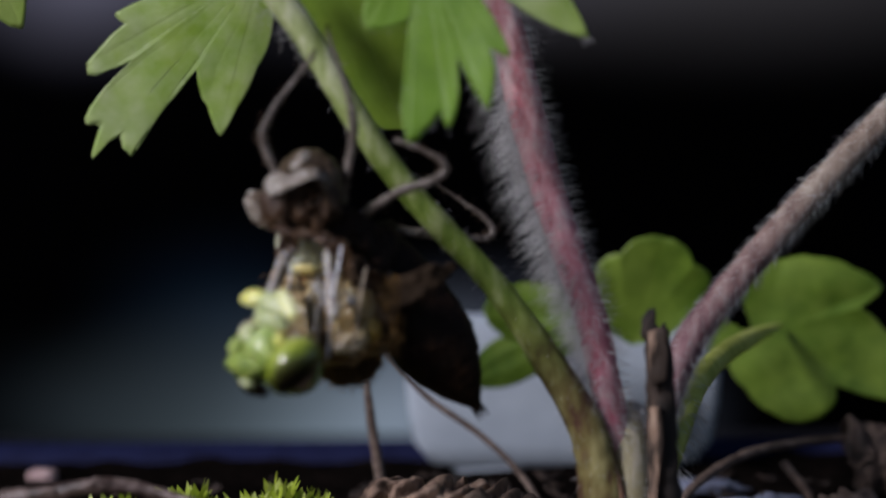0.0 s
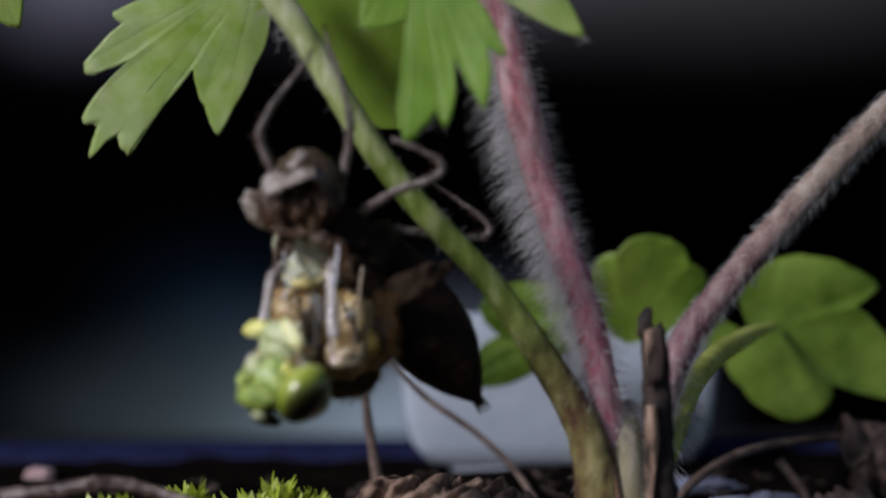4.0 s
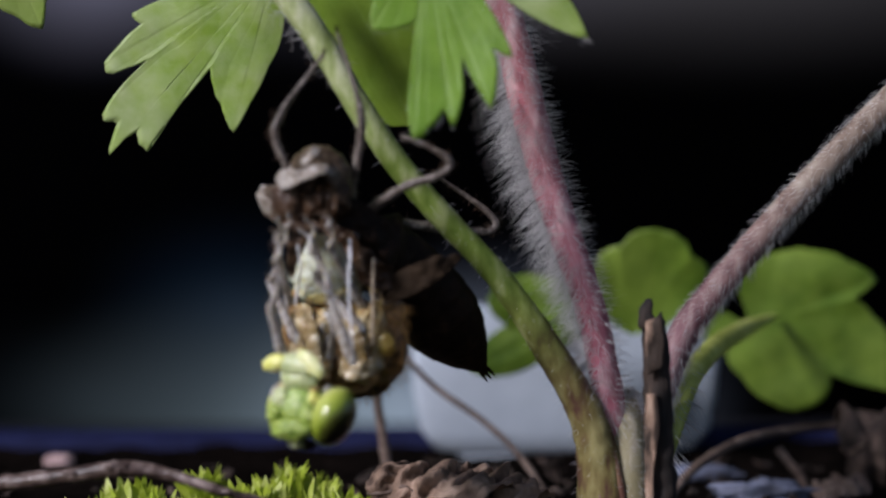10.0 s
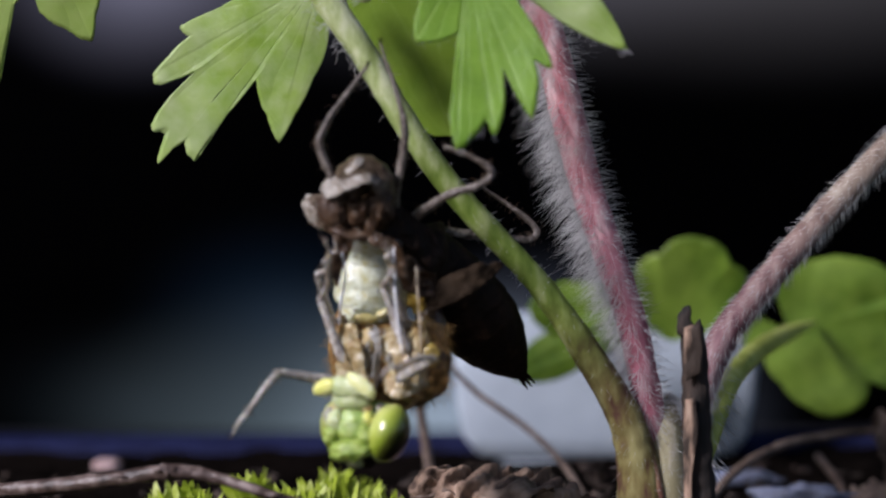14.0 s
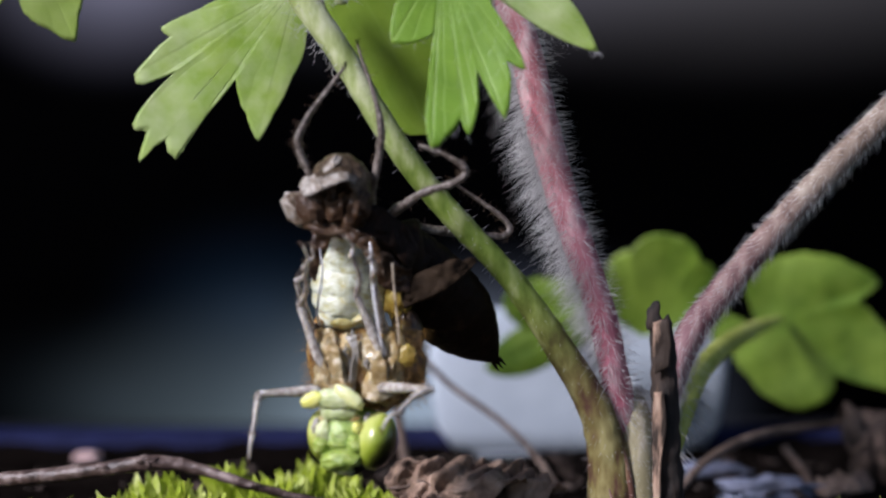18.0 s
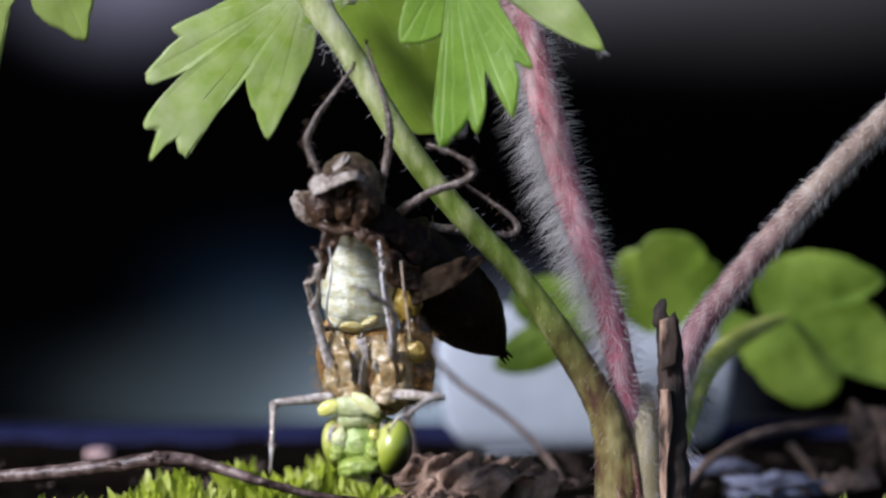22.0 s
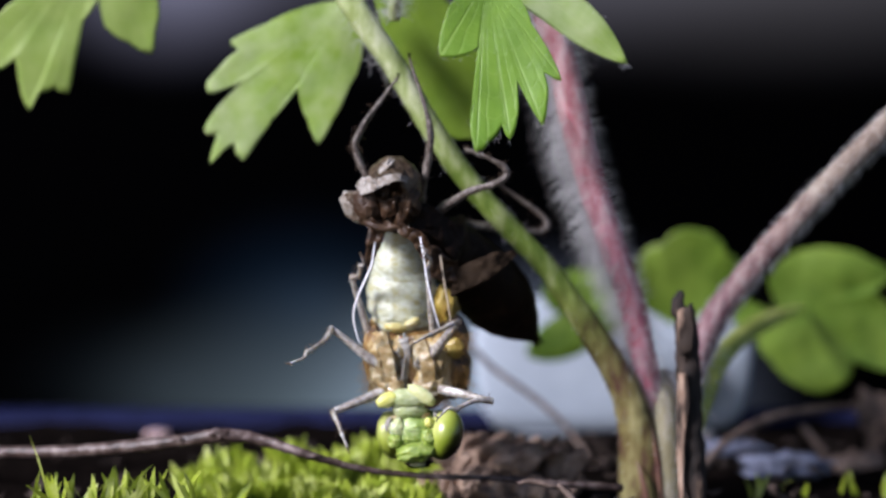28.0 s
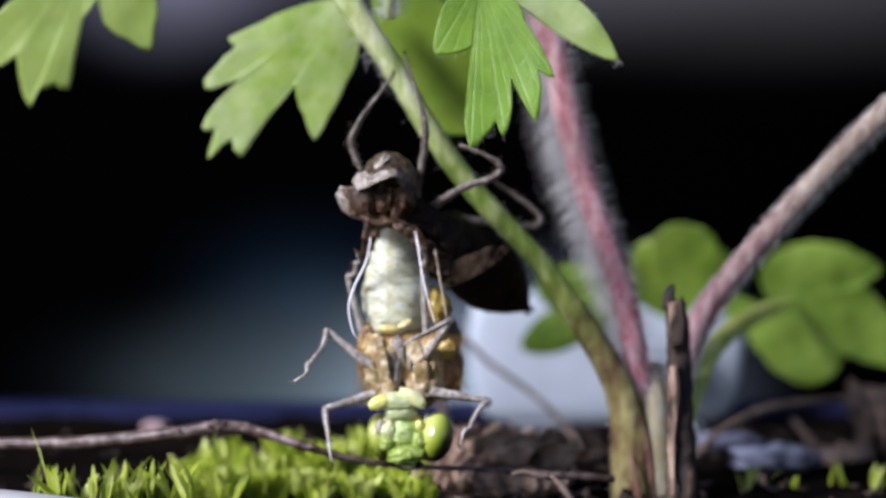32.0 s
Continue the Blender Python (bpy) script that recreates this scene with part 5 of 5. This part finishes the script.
bit("wing_bud", (772, 545, 2.6), (22, 20, 34), OCHRE, chest, "small crumpled ochre wing bud", pose(0, 0, 0, 0, -10, 0), 0.3)
bm = bmesh.new()
rng = random.Random(5)
for _ in range(3800):
    a, b = rng.choice(((rng.gauss(800, 16), rng.gauss(640, 44)), (rng.gauss(652, 16), rng.gauss(645, 44)), (rng.gauss(755, 22), rng.gauss(680, 22)), (rng.gauss(680, 24), rng.gauss(680, 20)), (rng.gauss(750, 24), rng.gauss(620, 30))))
    if not (630 < a < 815 and 590 < b < 712):
        continue
    p = spot(a, b, rng.uniform(-0.9, 1.5))
    w = Vector((rng.gauss((a - 715) / 110, 0.4), rng.gauss(-0.5, 0.3), rng.gauss(-0.3, 0.4))).normalized()
    hairs(bm, [p, p + w * 1e-4, p + w * 2e-4], [1e-6] * 3, 1, 20, 0.26, lean=2.5, rng=rng)
part("chest_down", bm, DOWN, chest, "fine tan downy hairs")["kind"] = "stuff"

HUMP = bit("thorax_back", (750, 640, 4.6), (56, 46, 60), FLANK_DARK, fly, "dark brown furry upper thorax with olive blotches", pose(0, 0, 0, 0, -8, 0), 0.12, 36, origin=spot(750, 640, 4.6))
bm = bmesh.new()
rng = random.Random(15)
hub = spot(750, 640, 4.6)
for _ in range(900):
    w = Vector((rng.gauss(0, 1), -abs(rng.gauss(0, 0.9)), rng.gauss(-0.2, 1))).normalized()
    p = hub + Vector((w.x * 55, w.y * 45, w.z * 59)) * U
    w = (w + Vector((0, 0, -0.5))).normalized()
    hairs(bm, [p, p + w * 1e-4, p + w * 2e-4], [1e-6] * 3, 1, 15, 0.26, lean=2.5, rng=rng)
part("fur", bm, DOWN, HUMP, "short tan fur")["kind"] = "stuff"
bit("yellow_patch", (784, 620, -0.5), (16, 9, 18), OCHRE, HUMP, "yellow patch on the dark flank", pose(0, 0, 0, 0, -20, 0), 0.25)

# head
NECK = HANG
fly_head = bit("head", (730, 764, 1.6), (46, 34, 36), FACE, fly, "green dragonfly head", None, 0.04, origin=NECK)
bit("eye", (769, 774, -1.4), (32, 43, 45), EYE_GREEN, fly_head, "glossy olive green compound eye", pose(0, 0, 0, 0, 14, 14), 0.0, 36)
bit("eye", (674, 774, 0.6), (22, 40, 42), EYE_PALE, fly_head, "glossy olive green compound eye", pose(0, 0, 0, 0, -10, -14), 0.0, 36)
bit("face_base", (716, 772, -1.2), (42, 32, 42), GLASSY, fly_head, "translucent grey-green face under the plates", None, 0.1)
bit("lip", (708, 730, -2.0), (29, 16, 17), CREAM, fly_head, "translucent pale green lower lip", None, 0.12)
for a, b, w, h, t in ((688, 744, 11, 4, 10), (734, 741, 10, 4, -20)):
    bit("mouthpart", (a, b, -1.9), (w, 8, h), CHEST_AMBER, fly_head, "small amber mouthpart", pose(0, 0, 0, 0, t, 0), 0.4)
for q, s, m, t, lab in (
    ((688, 764, -2.2), (14, 14, 18), CREAM, 10, "translucent whitish cheek"),
    ((743, 753, -2.5), (8, 9, 9), YELLOW, 0, "small yellow plate beside the eye"),
    ((714, 763, -2.1), (25, 16, 12), GLASSY, -3, "pale translucent ridge of the face"),
    ((710, 780, -2.2), (23, 14, 10), FACE, -4, "green middle face plate"),
    ((684, 785, -2.4), (13, 14, 14), FACE, 24, "rounded green face lobe"),
    ((742, 780, -2.6), (13, 14, 17), FACE, -14, "rounded green face lobe"),
    ((718, 806, -2.8), (33, 20, 17), FACE, -4, "swollen light green forehead plate"),
    ((722, 822, -1.0), (24, 14, 10), SHELL_DARK, 0, "dark bar below the forehead"),
    ((722, 825, -1.9), (13, 12, 6), CREAM, 0, "small pale knob below the forehead"),
    ((757, 744, -1.6), (7, 9, 14), CHEST_GREY, -8, "grey rim of the eye"),
    ((672, 756, -1.8), (7, 8, 13), CHEST_GREY, 10, "grey rim of the eye"),
):
    bit("face_plate", q, s, m, fly_head, lab, pose(0, 0, 0, 0, t, 0), 0.22, 36)

# neck collar: two yellow petals beside a clear middle
bit("collar", (706, 711, -2.5), (36, 12, 17), CREAM, fly_head, "clear whitish middle of the neck collar", None, 0.14)
for q, size, t, m in (((671, 713, -2.7), (21, 8, 12), -22, YELLOW), ((731, 705, -2.8), (12, 8, 27), -56, PETAL)):
    bit("collar_lobe", q, size, m, fly_head, "lemon yellow petal-like collar lobe", pose(0, 0, 0, 0, t, 0), 0.12)

# abdomen in rings, drawn out of the skin one after another
RINGS = []
for k, (b, w) in enumerate(((562, 54), (540, 60), (516, 62), (492, 60), (468, 53), (446, 44), (426, 33), (408, 23))):
    bm = bmesh.new()
    a = 697 + k * 1.2
    d = 3.4 - 0.45 * max(0, k - 3)
    tube(bm, [spot(a, b + 17, d + 0.1), spot(a + 0.5, b + 10, d), spot(a + 1, b - 6, d), spot(a + 2, b - 16, d + 0.1)], [w * 0.965, w * 1.0, w * 0.995, w * 0.955], 36, 6, 0.06, flat=0.8)
    ring = part("abdomen_ring", bm, ABDOMEN, fly, "translucent greenish white abdomen segment", origin=spot(a, b, 3.4))
    RINGS.append((ring, b))
    if k in (0, 1, 2, 3):
        bm = bmesh.new()
        for i in range(3):
            rr = random.Random(k * 9 + i)
            blob(bm, spot(a + rr.uniform(-30, 30), b + rr.uniform(-9, 9), 1.2), (rr.uniform(6, 13), 2.2, rr.uniform(2, 4)), lumps=0.3, seg=14)
        part("belly_marks", bm, ABDOMEN, ring, "soft raised belly marks")["kind"] = "stuff"
bm = bmesh.new()
blob(bm, spot(684, 583, 0.8), (19, 9, 8), pose(0, 0, 0, 0, 6, 0), 0.22)
blob(bm, spot(714, 574, 0.9), (15, 9, 6), pose(0, 0, 0, 0, -24, 0), 0.22)
part("belly_band", bm, BAND, fly, "pale yellow crescent band at the belly base")


# legs: femur as the part, shin and foot as its piece
def leg(hip, femur, shin, label, fat=7.2):
    base = Vector(fly["base"])
    bm = bmesh.new()
    line, rad = tube(bm, [Vector((0, 0, t * femur)) * U + Vector((0, 0.00004 * math.sin(t * 3), 0)) for t in (-0.06, -0.03, 0.06, 0.2, 0.45, 0.75, 0.93, 1.0)], [fat * 0.2, fat * 0.9, fat * 1.35, fat * 1.35, fat * 1.2, fat * 0.95, fat * 0.9, fat * 0.7], 14, 5, 0.08)
    bm.faces.ensure_lookup_table()
    for fc in bm.faces:
        if fc.calc_center_median().z > femur * U * 0.965:
            fc.material_index = 1
    me = bpy.data.meshes.new("leg")
    bm.to_mesh(me)
    bm.free()
    for p in me.polygons:
        p.use_smooth = True
    me.materials.append(LEGSKIN)
    me.materials.append(HAIR_DARK)
    f = new("leg", me)
    f.parent = fly
    f.location = spot(*hip) - base
    f["label"] = label
    f["base"] = [0, 0, 0]
    bm = bmesh.new()
    line, rad = tube(bm, [Vector((b, 0, t * shin)) * U for t, b in ((0, 0), (0.08, 3), (0.3, 8), (0.60, 3), (0.66, 0), (0.82, 5), (1.0, -7))], [fat * 0.9, fat * 0.85, fat * 0.68, fat * 0.52, fat * 0.7, fat * 0.42, fat * 0.26], 12, 6, 0.06)
    pale = len(bm.faces)
    hairs(bm, line, rad, 60, 12, 0.36, rng=random.Random(int(shin)), start=0.06, end=0.64, lean=0.6)
    e = Vector(line[-1])
    for sd in (-1, 1):
        tube(bm, [e, e + Vector((sd * 4, 0, 5)) * U, e + Vector((sd * 9, 0, 3)) * U], [1.6, 1.2, 0.3], 6, 3)
    bm.faces.ensure_lookup_table()
    for fc in bm.faces[pale:]:
        fc.material_index = 1
    me = bpy.data.meshes.new("shin")
    bm.to_mesh(me)
    bm.free()
    for p in me.polygons:
        p.use_smooth = True
    me.materials.append(LEGSKIN)
    me.materials.append(HAIR_DARK)
    s = new("shin", me)
    s.parent = f
    s.location = (0, 0, femur * U)
    s["label"] = "pale spiny shin and clawed foot"
    s["femur"] = femur
    s["shin"] = shin
    s["hip"] = list(spot(*hip) - base)
    return f, s


FRONT_L = leg((662, 698, -1.3), 92, 116, "soft pale grey front leg", 6.5)
FRONT_R = leg((762, 694, -1.3), 104, 108, "soft pale grey front leg", 6.5)
MID_L = leg((650, 646, -0.9), 98, 140, "soft pale grey middle leg", 6.2)
MID_R = leg((748, 632, -0.9), 104, 118, "soft pale grey middle leg", 6.6)
HIND_L = leg((644, 612, 2.2), 132, 60, "soft pale grey hind leg drawn from the skin", 5)
HIND_R = leg((752, 600, 0.4), 140, 50, "soft pale grey hind leg drawn from the skin", 5)


# ---- what moves ----
# time, drop and sway of the thorax; time, place, roll, nod, turn and nearness of the head
FLY = [(0.0, -139, 0), (3.0, -123, 1), (7.0, -97, 3), (9.0, -86, 4), (11.0, -77, 5), (14.0, -62, 6), (17.0, -49, 7), (19.0, -42, 7), (21.0, -39, 7), (23.0, -32, 8), (25.5, -19, 8), (29.05, -10, 7), (29.4, 5, 20), (31.5, 9, 20), (31.9, 0, 4), (32.0, 0, 4)]
NOD = [(0.0, 636, 503, 20, -12, -34, -3.6), (1.0, 640, 515, 19, -12, -34, -3.6), (2.0, 645, 528, 18, -12, -33, -3.4), (3.0, 647, 539, 17, -11, -32, -3.2), (6.0, 646, 563, 13, -9, -30, -3.5), (7.0, 650, 573, 12, -8, -28, -3.2), (9.0, 655, 598, 9, -5, -26, -2.6), (11.0, 658, 615, 7, -2, -24, -2), (12.0, 660, 619, 6, 0, -22, -1.8),
       (14.0, 666, 633, 4, 3, -20, -1.4), (17.0, 674, 657, 2, 5, -16, -0.8), (19.0, 688, 666, 2, 6, -14, -0.5), (21.0, 690, 674, 2, 6, -12, -0.3), (23.0, 700, 684, 1, 5, -9, -0.2), (24.5, 710, 690, 0, 4, -7, 0), (26.0, 716, 694, -1.5, 1, -3, 0), (29.05, 712, 702, -0.5, 0, -2, 0), (29.4, 728, 722, -3, 0, 4, 0), (31.5, 728, 728, -3, 0, 4, 0), (31.9, 708, 715, 0, 0, 0, 0), (32.0, 708, 715, 0, 0, 0, 0)]


def between(rows, t):
    for p, q in zip(rows, rows[1:]):
        if t <= q[0]:
            break
    k = min(1, max(0, (t - p[0]) / (q[0] - p[0])))
    return [x + (y - x) * k for x, y in zip(p, q)]


def fly_pose(t):
    return Matrix.Translation(spot(708 + between(FLY, t)[2], 715 + between(FLY, t)[1], 0))


def head_pose(t):
    _, a, b, roll, nod, turn, near = between(NOD, t)
    return Matrix.Translation(spot(a, b, near)) @ Matrix.Translation((0, -0.0024, 0)) @ pose(0, 0, 0, 0, roll, 0) @ pose(0, 0, 0, nod, 0, turn) @ Matrix.Translation((0, 0.0024, 0))


def aim(way, near):
    """Turn that lays the local z axis along way, as close as may be to the turn before."""
    q = near @ Vector((0, 0, 1))
    return q.rotation_difference(way) @ near


def reach(p, q, long, side=-1):
    """Way from p towards the plan place q at a given length: what is missing comes nearer (side -1) or goes in (1)."""
    d = Vector((q.x - p.x, 0, q.z - p.z))
    if d.length >= long * 0.995:
        return d.normalized()
    d.y = side * math.sqrt(long * long - d.length_squared)
    return d.normalized()


def key_leg(pair, rows, lead=0.0, tucked=-1):
    """rows: time, knee, foot on the plan."""
    f, s = pair
    hip, fl, sl = Vector(s["hip"]), s["femur"] * U, s["shin"] * U
    fr, sr = [], []
    qa = qb = Vector((0, 0, 1)).rotation_difference(Vector((0, -0.2, 1)))
    for t, knee, foot in rows:
        m = fly_pose(t)
        inv = m.to_quaternion().inverted()
        push = (head_pose(t).translation - m.translation) * lead
        hp = hip + push
        h = m @ hp
        depth = (h.y) * 1000
        side = 1 if t <= tucked else -1
        w = reach(h, spot(*knee, depth), fl, side)
        k = h + w * fl
        w2 = reach(k, spot(*foot, k.y * 1000), sl, side)
        qa = aim(inv @ w, qa)
        fr.append((t, Matrix.Translation(hp) @ qa.to_matrix().to_4x4()))
        qb = aim(inv @ w2, qb)
        sr.append((t, Matrix.Translation((0, 0, fl)) @ (qa.inverted() @ qb).to_matrix().to_4x4()))
    walk(f, fr)
    walk(s, sr)


def motions():
    walk(fly, [(r[0], fly_pose(r[0])) for r in FLY])
    walk(fly_head, [(r[0], fly_pose(r[0]).inverted() @ head_pose(r[0])) for r in NOD])
    tails = [(0.0, 942, 662), (3.0, 943, 650), (6.0, 943, 636), (9.0, 945, 622), (13.0, 943, 626), (19.0, 941, 607), (23.0, 942, 602), (26.0, 944, 579), (26.5, 944, 588), (28.5, 944, 602), (29.0, 944, 566), (29.4, 944, 614), (29.8, 944, 594), (31.0, 944, 588), (31.5, 943, 580), (32.0, 942, 560)]
    rows, q = [], Vector((0, 0, 1)).rotation_difference(Vector((0.5, 0, -0.7)).normalized())
    for t, a, b in tails:
        e = spot(a, b, 4)
        d = Vector((e.x - HINGE.x, 0, e.z - HINGE.z))
        d.y = math.sqrt(max(0, (TAIL_LONG * U) ** 2 - d.length_squared))
        q = aim(d.normalized(), q)
        rows.append((t, Matrix.Translation(HINGE - SKIN_BASE) @ q.to_matrix().to_4x4()))
    walk(tail, rows)
    # rings stay packed inside the skin until there is room below its opening
    for k, (ring, b) in enumerate(RINGS):
        own = Vector(ring["base"]) - HANG
        rr = []
        for r in FLY:
            slide = min(0, (b + r[1]) - 400)
            rr.append((r[0], Matrix.Translation(own + Vector((-r[2] * min(1, 0.2 + k / 7), 0.25 * -slide, slide)) * U)))
        walk(ring, rr)
    # the threads swing on their upper ends as the body slides past
    for (th, at), rows in zip(THREADS, (
        ((0.0, 42, 16), (24.0, 42, 16), (26.0, 26, 8), (28.5, 4, 0), (32.0, 0, 0)),
        ((0.0, 0, -19), (6.0, 0, -14), (12.0, 0, -9), (20.0, 0, -5), (24.0, 0, -4), (28.5, 0, 0), (32.0, 0, 0)),
        ((0.0, 0, -19), (6.0, 0, -15), (12.0, 0, -8), (20.0, 0, -4), (24.0, 0, -2), (32.0, 0, 0)),
    )):
        walk(th, [(t, Matrix.Translation(at) @ pose(0, 0, 0, inward, -swing, 0)) for t, inward, swing in rows])
    own = Vector(HUMP["base"]) - HANG
    walk(HUMP, [(t, Matrix.Translation(own + Vector((a, 0, -b)) * U)) for t, a, b in ((0.0, -8, 52), (3.0, -7, 51), (6.0, -5, 47), (12.0, 0, 26), (20.0, 2, 10), (25.0, 4, 0), (32.0, 4, 0))])
    key_leg(FRONT_L, [(0.0, (651, 425), (668, 412)), (6.0, (631, 478), (655, 408)), (9.0, (622, 500), (645, 412)), (10.5, (614, 520), (622, 430)), (11.0, (612, 520), (612, 430)), (11.25, (570, 540), (520, 480)), (11.5, (572, 552), (470, 500)), (12.0, (562, 560), (448, 588)), (12.5, (562, 568), (462, 622)), (13.0, (565, 574), (476, 655)),
                      (14.0, (560, 600), (488, 694)), (17.0, (556, 633), (520, 733)), (19.0, (564, 659), (568, 738)), (21.0, (560, 663), (566, 754)), (23.0, (566, 680), (575, 776)), (24.5, (562, 704), (586, 785)), (25.0, (573, 689), (580, 780)), (25.5, (570, 688), (682, 730)), (26.0, (576, 711), (640, 752)), (26.5, (588, 694), (638, 735)), (28.5, (576, 725), (606, 778)), (29.05, (570, 715), (590, 795)), (29.4, (596, 722), (650, 764)), (31.5, (600, 734), (656, 764)), (31.9, (576, 722), (590, 806)), (32.0, (576, 722), (590, 806))], 0.8, 10)
    key_leg(FRONT_R, [(0.0, (713, 418), (722, 408)), (6.0, (726, 464), (710, 408)), (9.0, (712, 500), (700, 430)), (11.0, (714, 534), (644, 505)), (12.0, (760, 540), (690, 585)), (13.0, (793, 552), (720, 590)), (14.0, (797, 578), (715, 600)), (17.0, (816, 628), (733, 683)), (19.0, (842, 640), (765, 698)), (21.0, (834, 644), (744, 699)),
                      (23.0, (840, 665), (760, 700)), (24.5, (842, 683), (740, 714)), (25.5, (872, 656), (775, 727)), (26.0, (866, 690), (800, 735)), (26.5, (868, 680), (756, 700)), (28.5, (858, 700), (780, 725)), (29.05, (868, 718), (824, 756)), (29.4, (884, 706), (850, 740)), (31.5, (892, 716), (845, 748)), (31.9, (868, 711), (812, 776)), (32.0, (868, 711), (812, 776))], 0.8, 9)
    key_leg(MID_L, [(0.0, (660, 470), (668, 430)), (6.0, (655, 505), (664, 450)), (11.0, (611, 480), (640, 408)), (14.0, (610, 460), (640, 400)), (17.0, (612, 480), (640, 410)), (19.0, (622, 500), (642, 420)), (21.0, (626, 512), (644, 425)), (24.2, (630, 528), (644, 432)), (24.8, (630, 530), (600, 500)),
                    (25.0, (637, 525), (573, 571)), (25.5, (597, 555), (454, 599)), (26.0, (580, 565), (528, 631)), (29.05, (571, 573), (510, 620)), (29.4, (580, 610), (530, 650)), (29.8, (580, 624), (624, 690)), (31.5, (580, 630), (626, 698)), (31.9, (574, 582), (533, 668)), (32.0, (574, 582), (533, 668))], 0.0, 7)
    key_leg(MID_R, [(0.0, (740, 458), (735, 420)), (6.0, (738, 492), (730, 452)), (11.0, (680, 470), (690, 400)), (14.0, (718, 470), (730, 400)), (17.0, (719, 472), (730, 400)), (19.0, (714, 510), (700, 420)), (19.7, (740, 520), (770, 440)), (20.0, (770, 520), (790, 372)), (20.4, (770, 530), (740, 450)), (21.0, (752, 512), (690, 440)),
                    (23.0, (770, 545), (720, 530)), (24.5, (790, 552), (728, 548)), (25.0, (794, 532), (742, 545)), (25.5, (842, 558), (815, 560)), (26.0, (815, 558), (750, 590)), (29.05, (800, 556), (730, 590)), (29.4, (822, 572), (750, 622)), (31.5, (822, 580), (747, 634)), (31.9, (799, 563), (716, 604)), (32.0, (799, 563), (716, 604))], 0.0, 7)
    key_leg(HIND_L, [(0.0, (660, 440), (672, 412)), (6.0, (660, 472), (668, 440)), (11.0, (625, 440), (650, 400)), (14.0, (620, 450), (650, 405)), (21.0, (622, 472), (646, 430)), (26.0, (618, 480), (642, 452)), (32.0, (615, 488), (638, 452))], 0.0, 9)
    key_leg(HIND_R, [(0.0, (742, 430), (735, 402)), (6.0, (742, 462), (735, 432)), (11.0, (715, 440), (715, 400)), (14.0, (730, 450), (725, 410)), (21.0, (740, 455), (735, 420)), (26.0, (746, 462), (740, 430)), (32.0, (748, 468), (740, 430))], 0.0, 9)


motions()
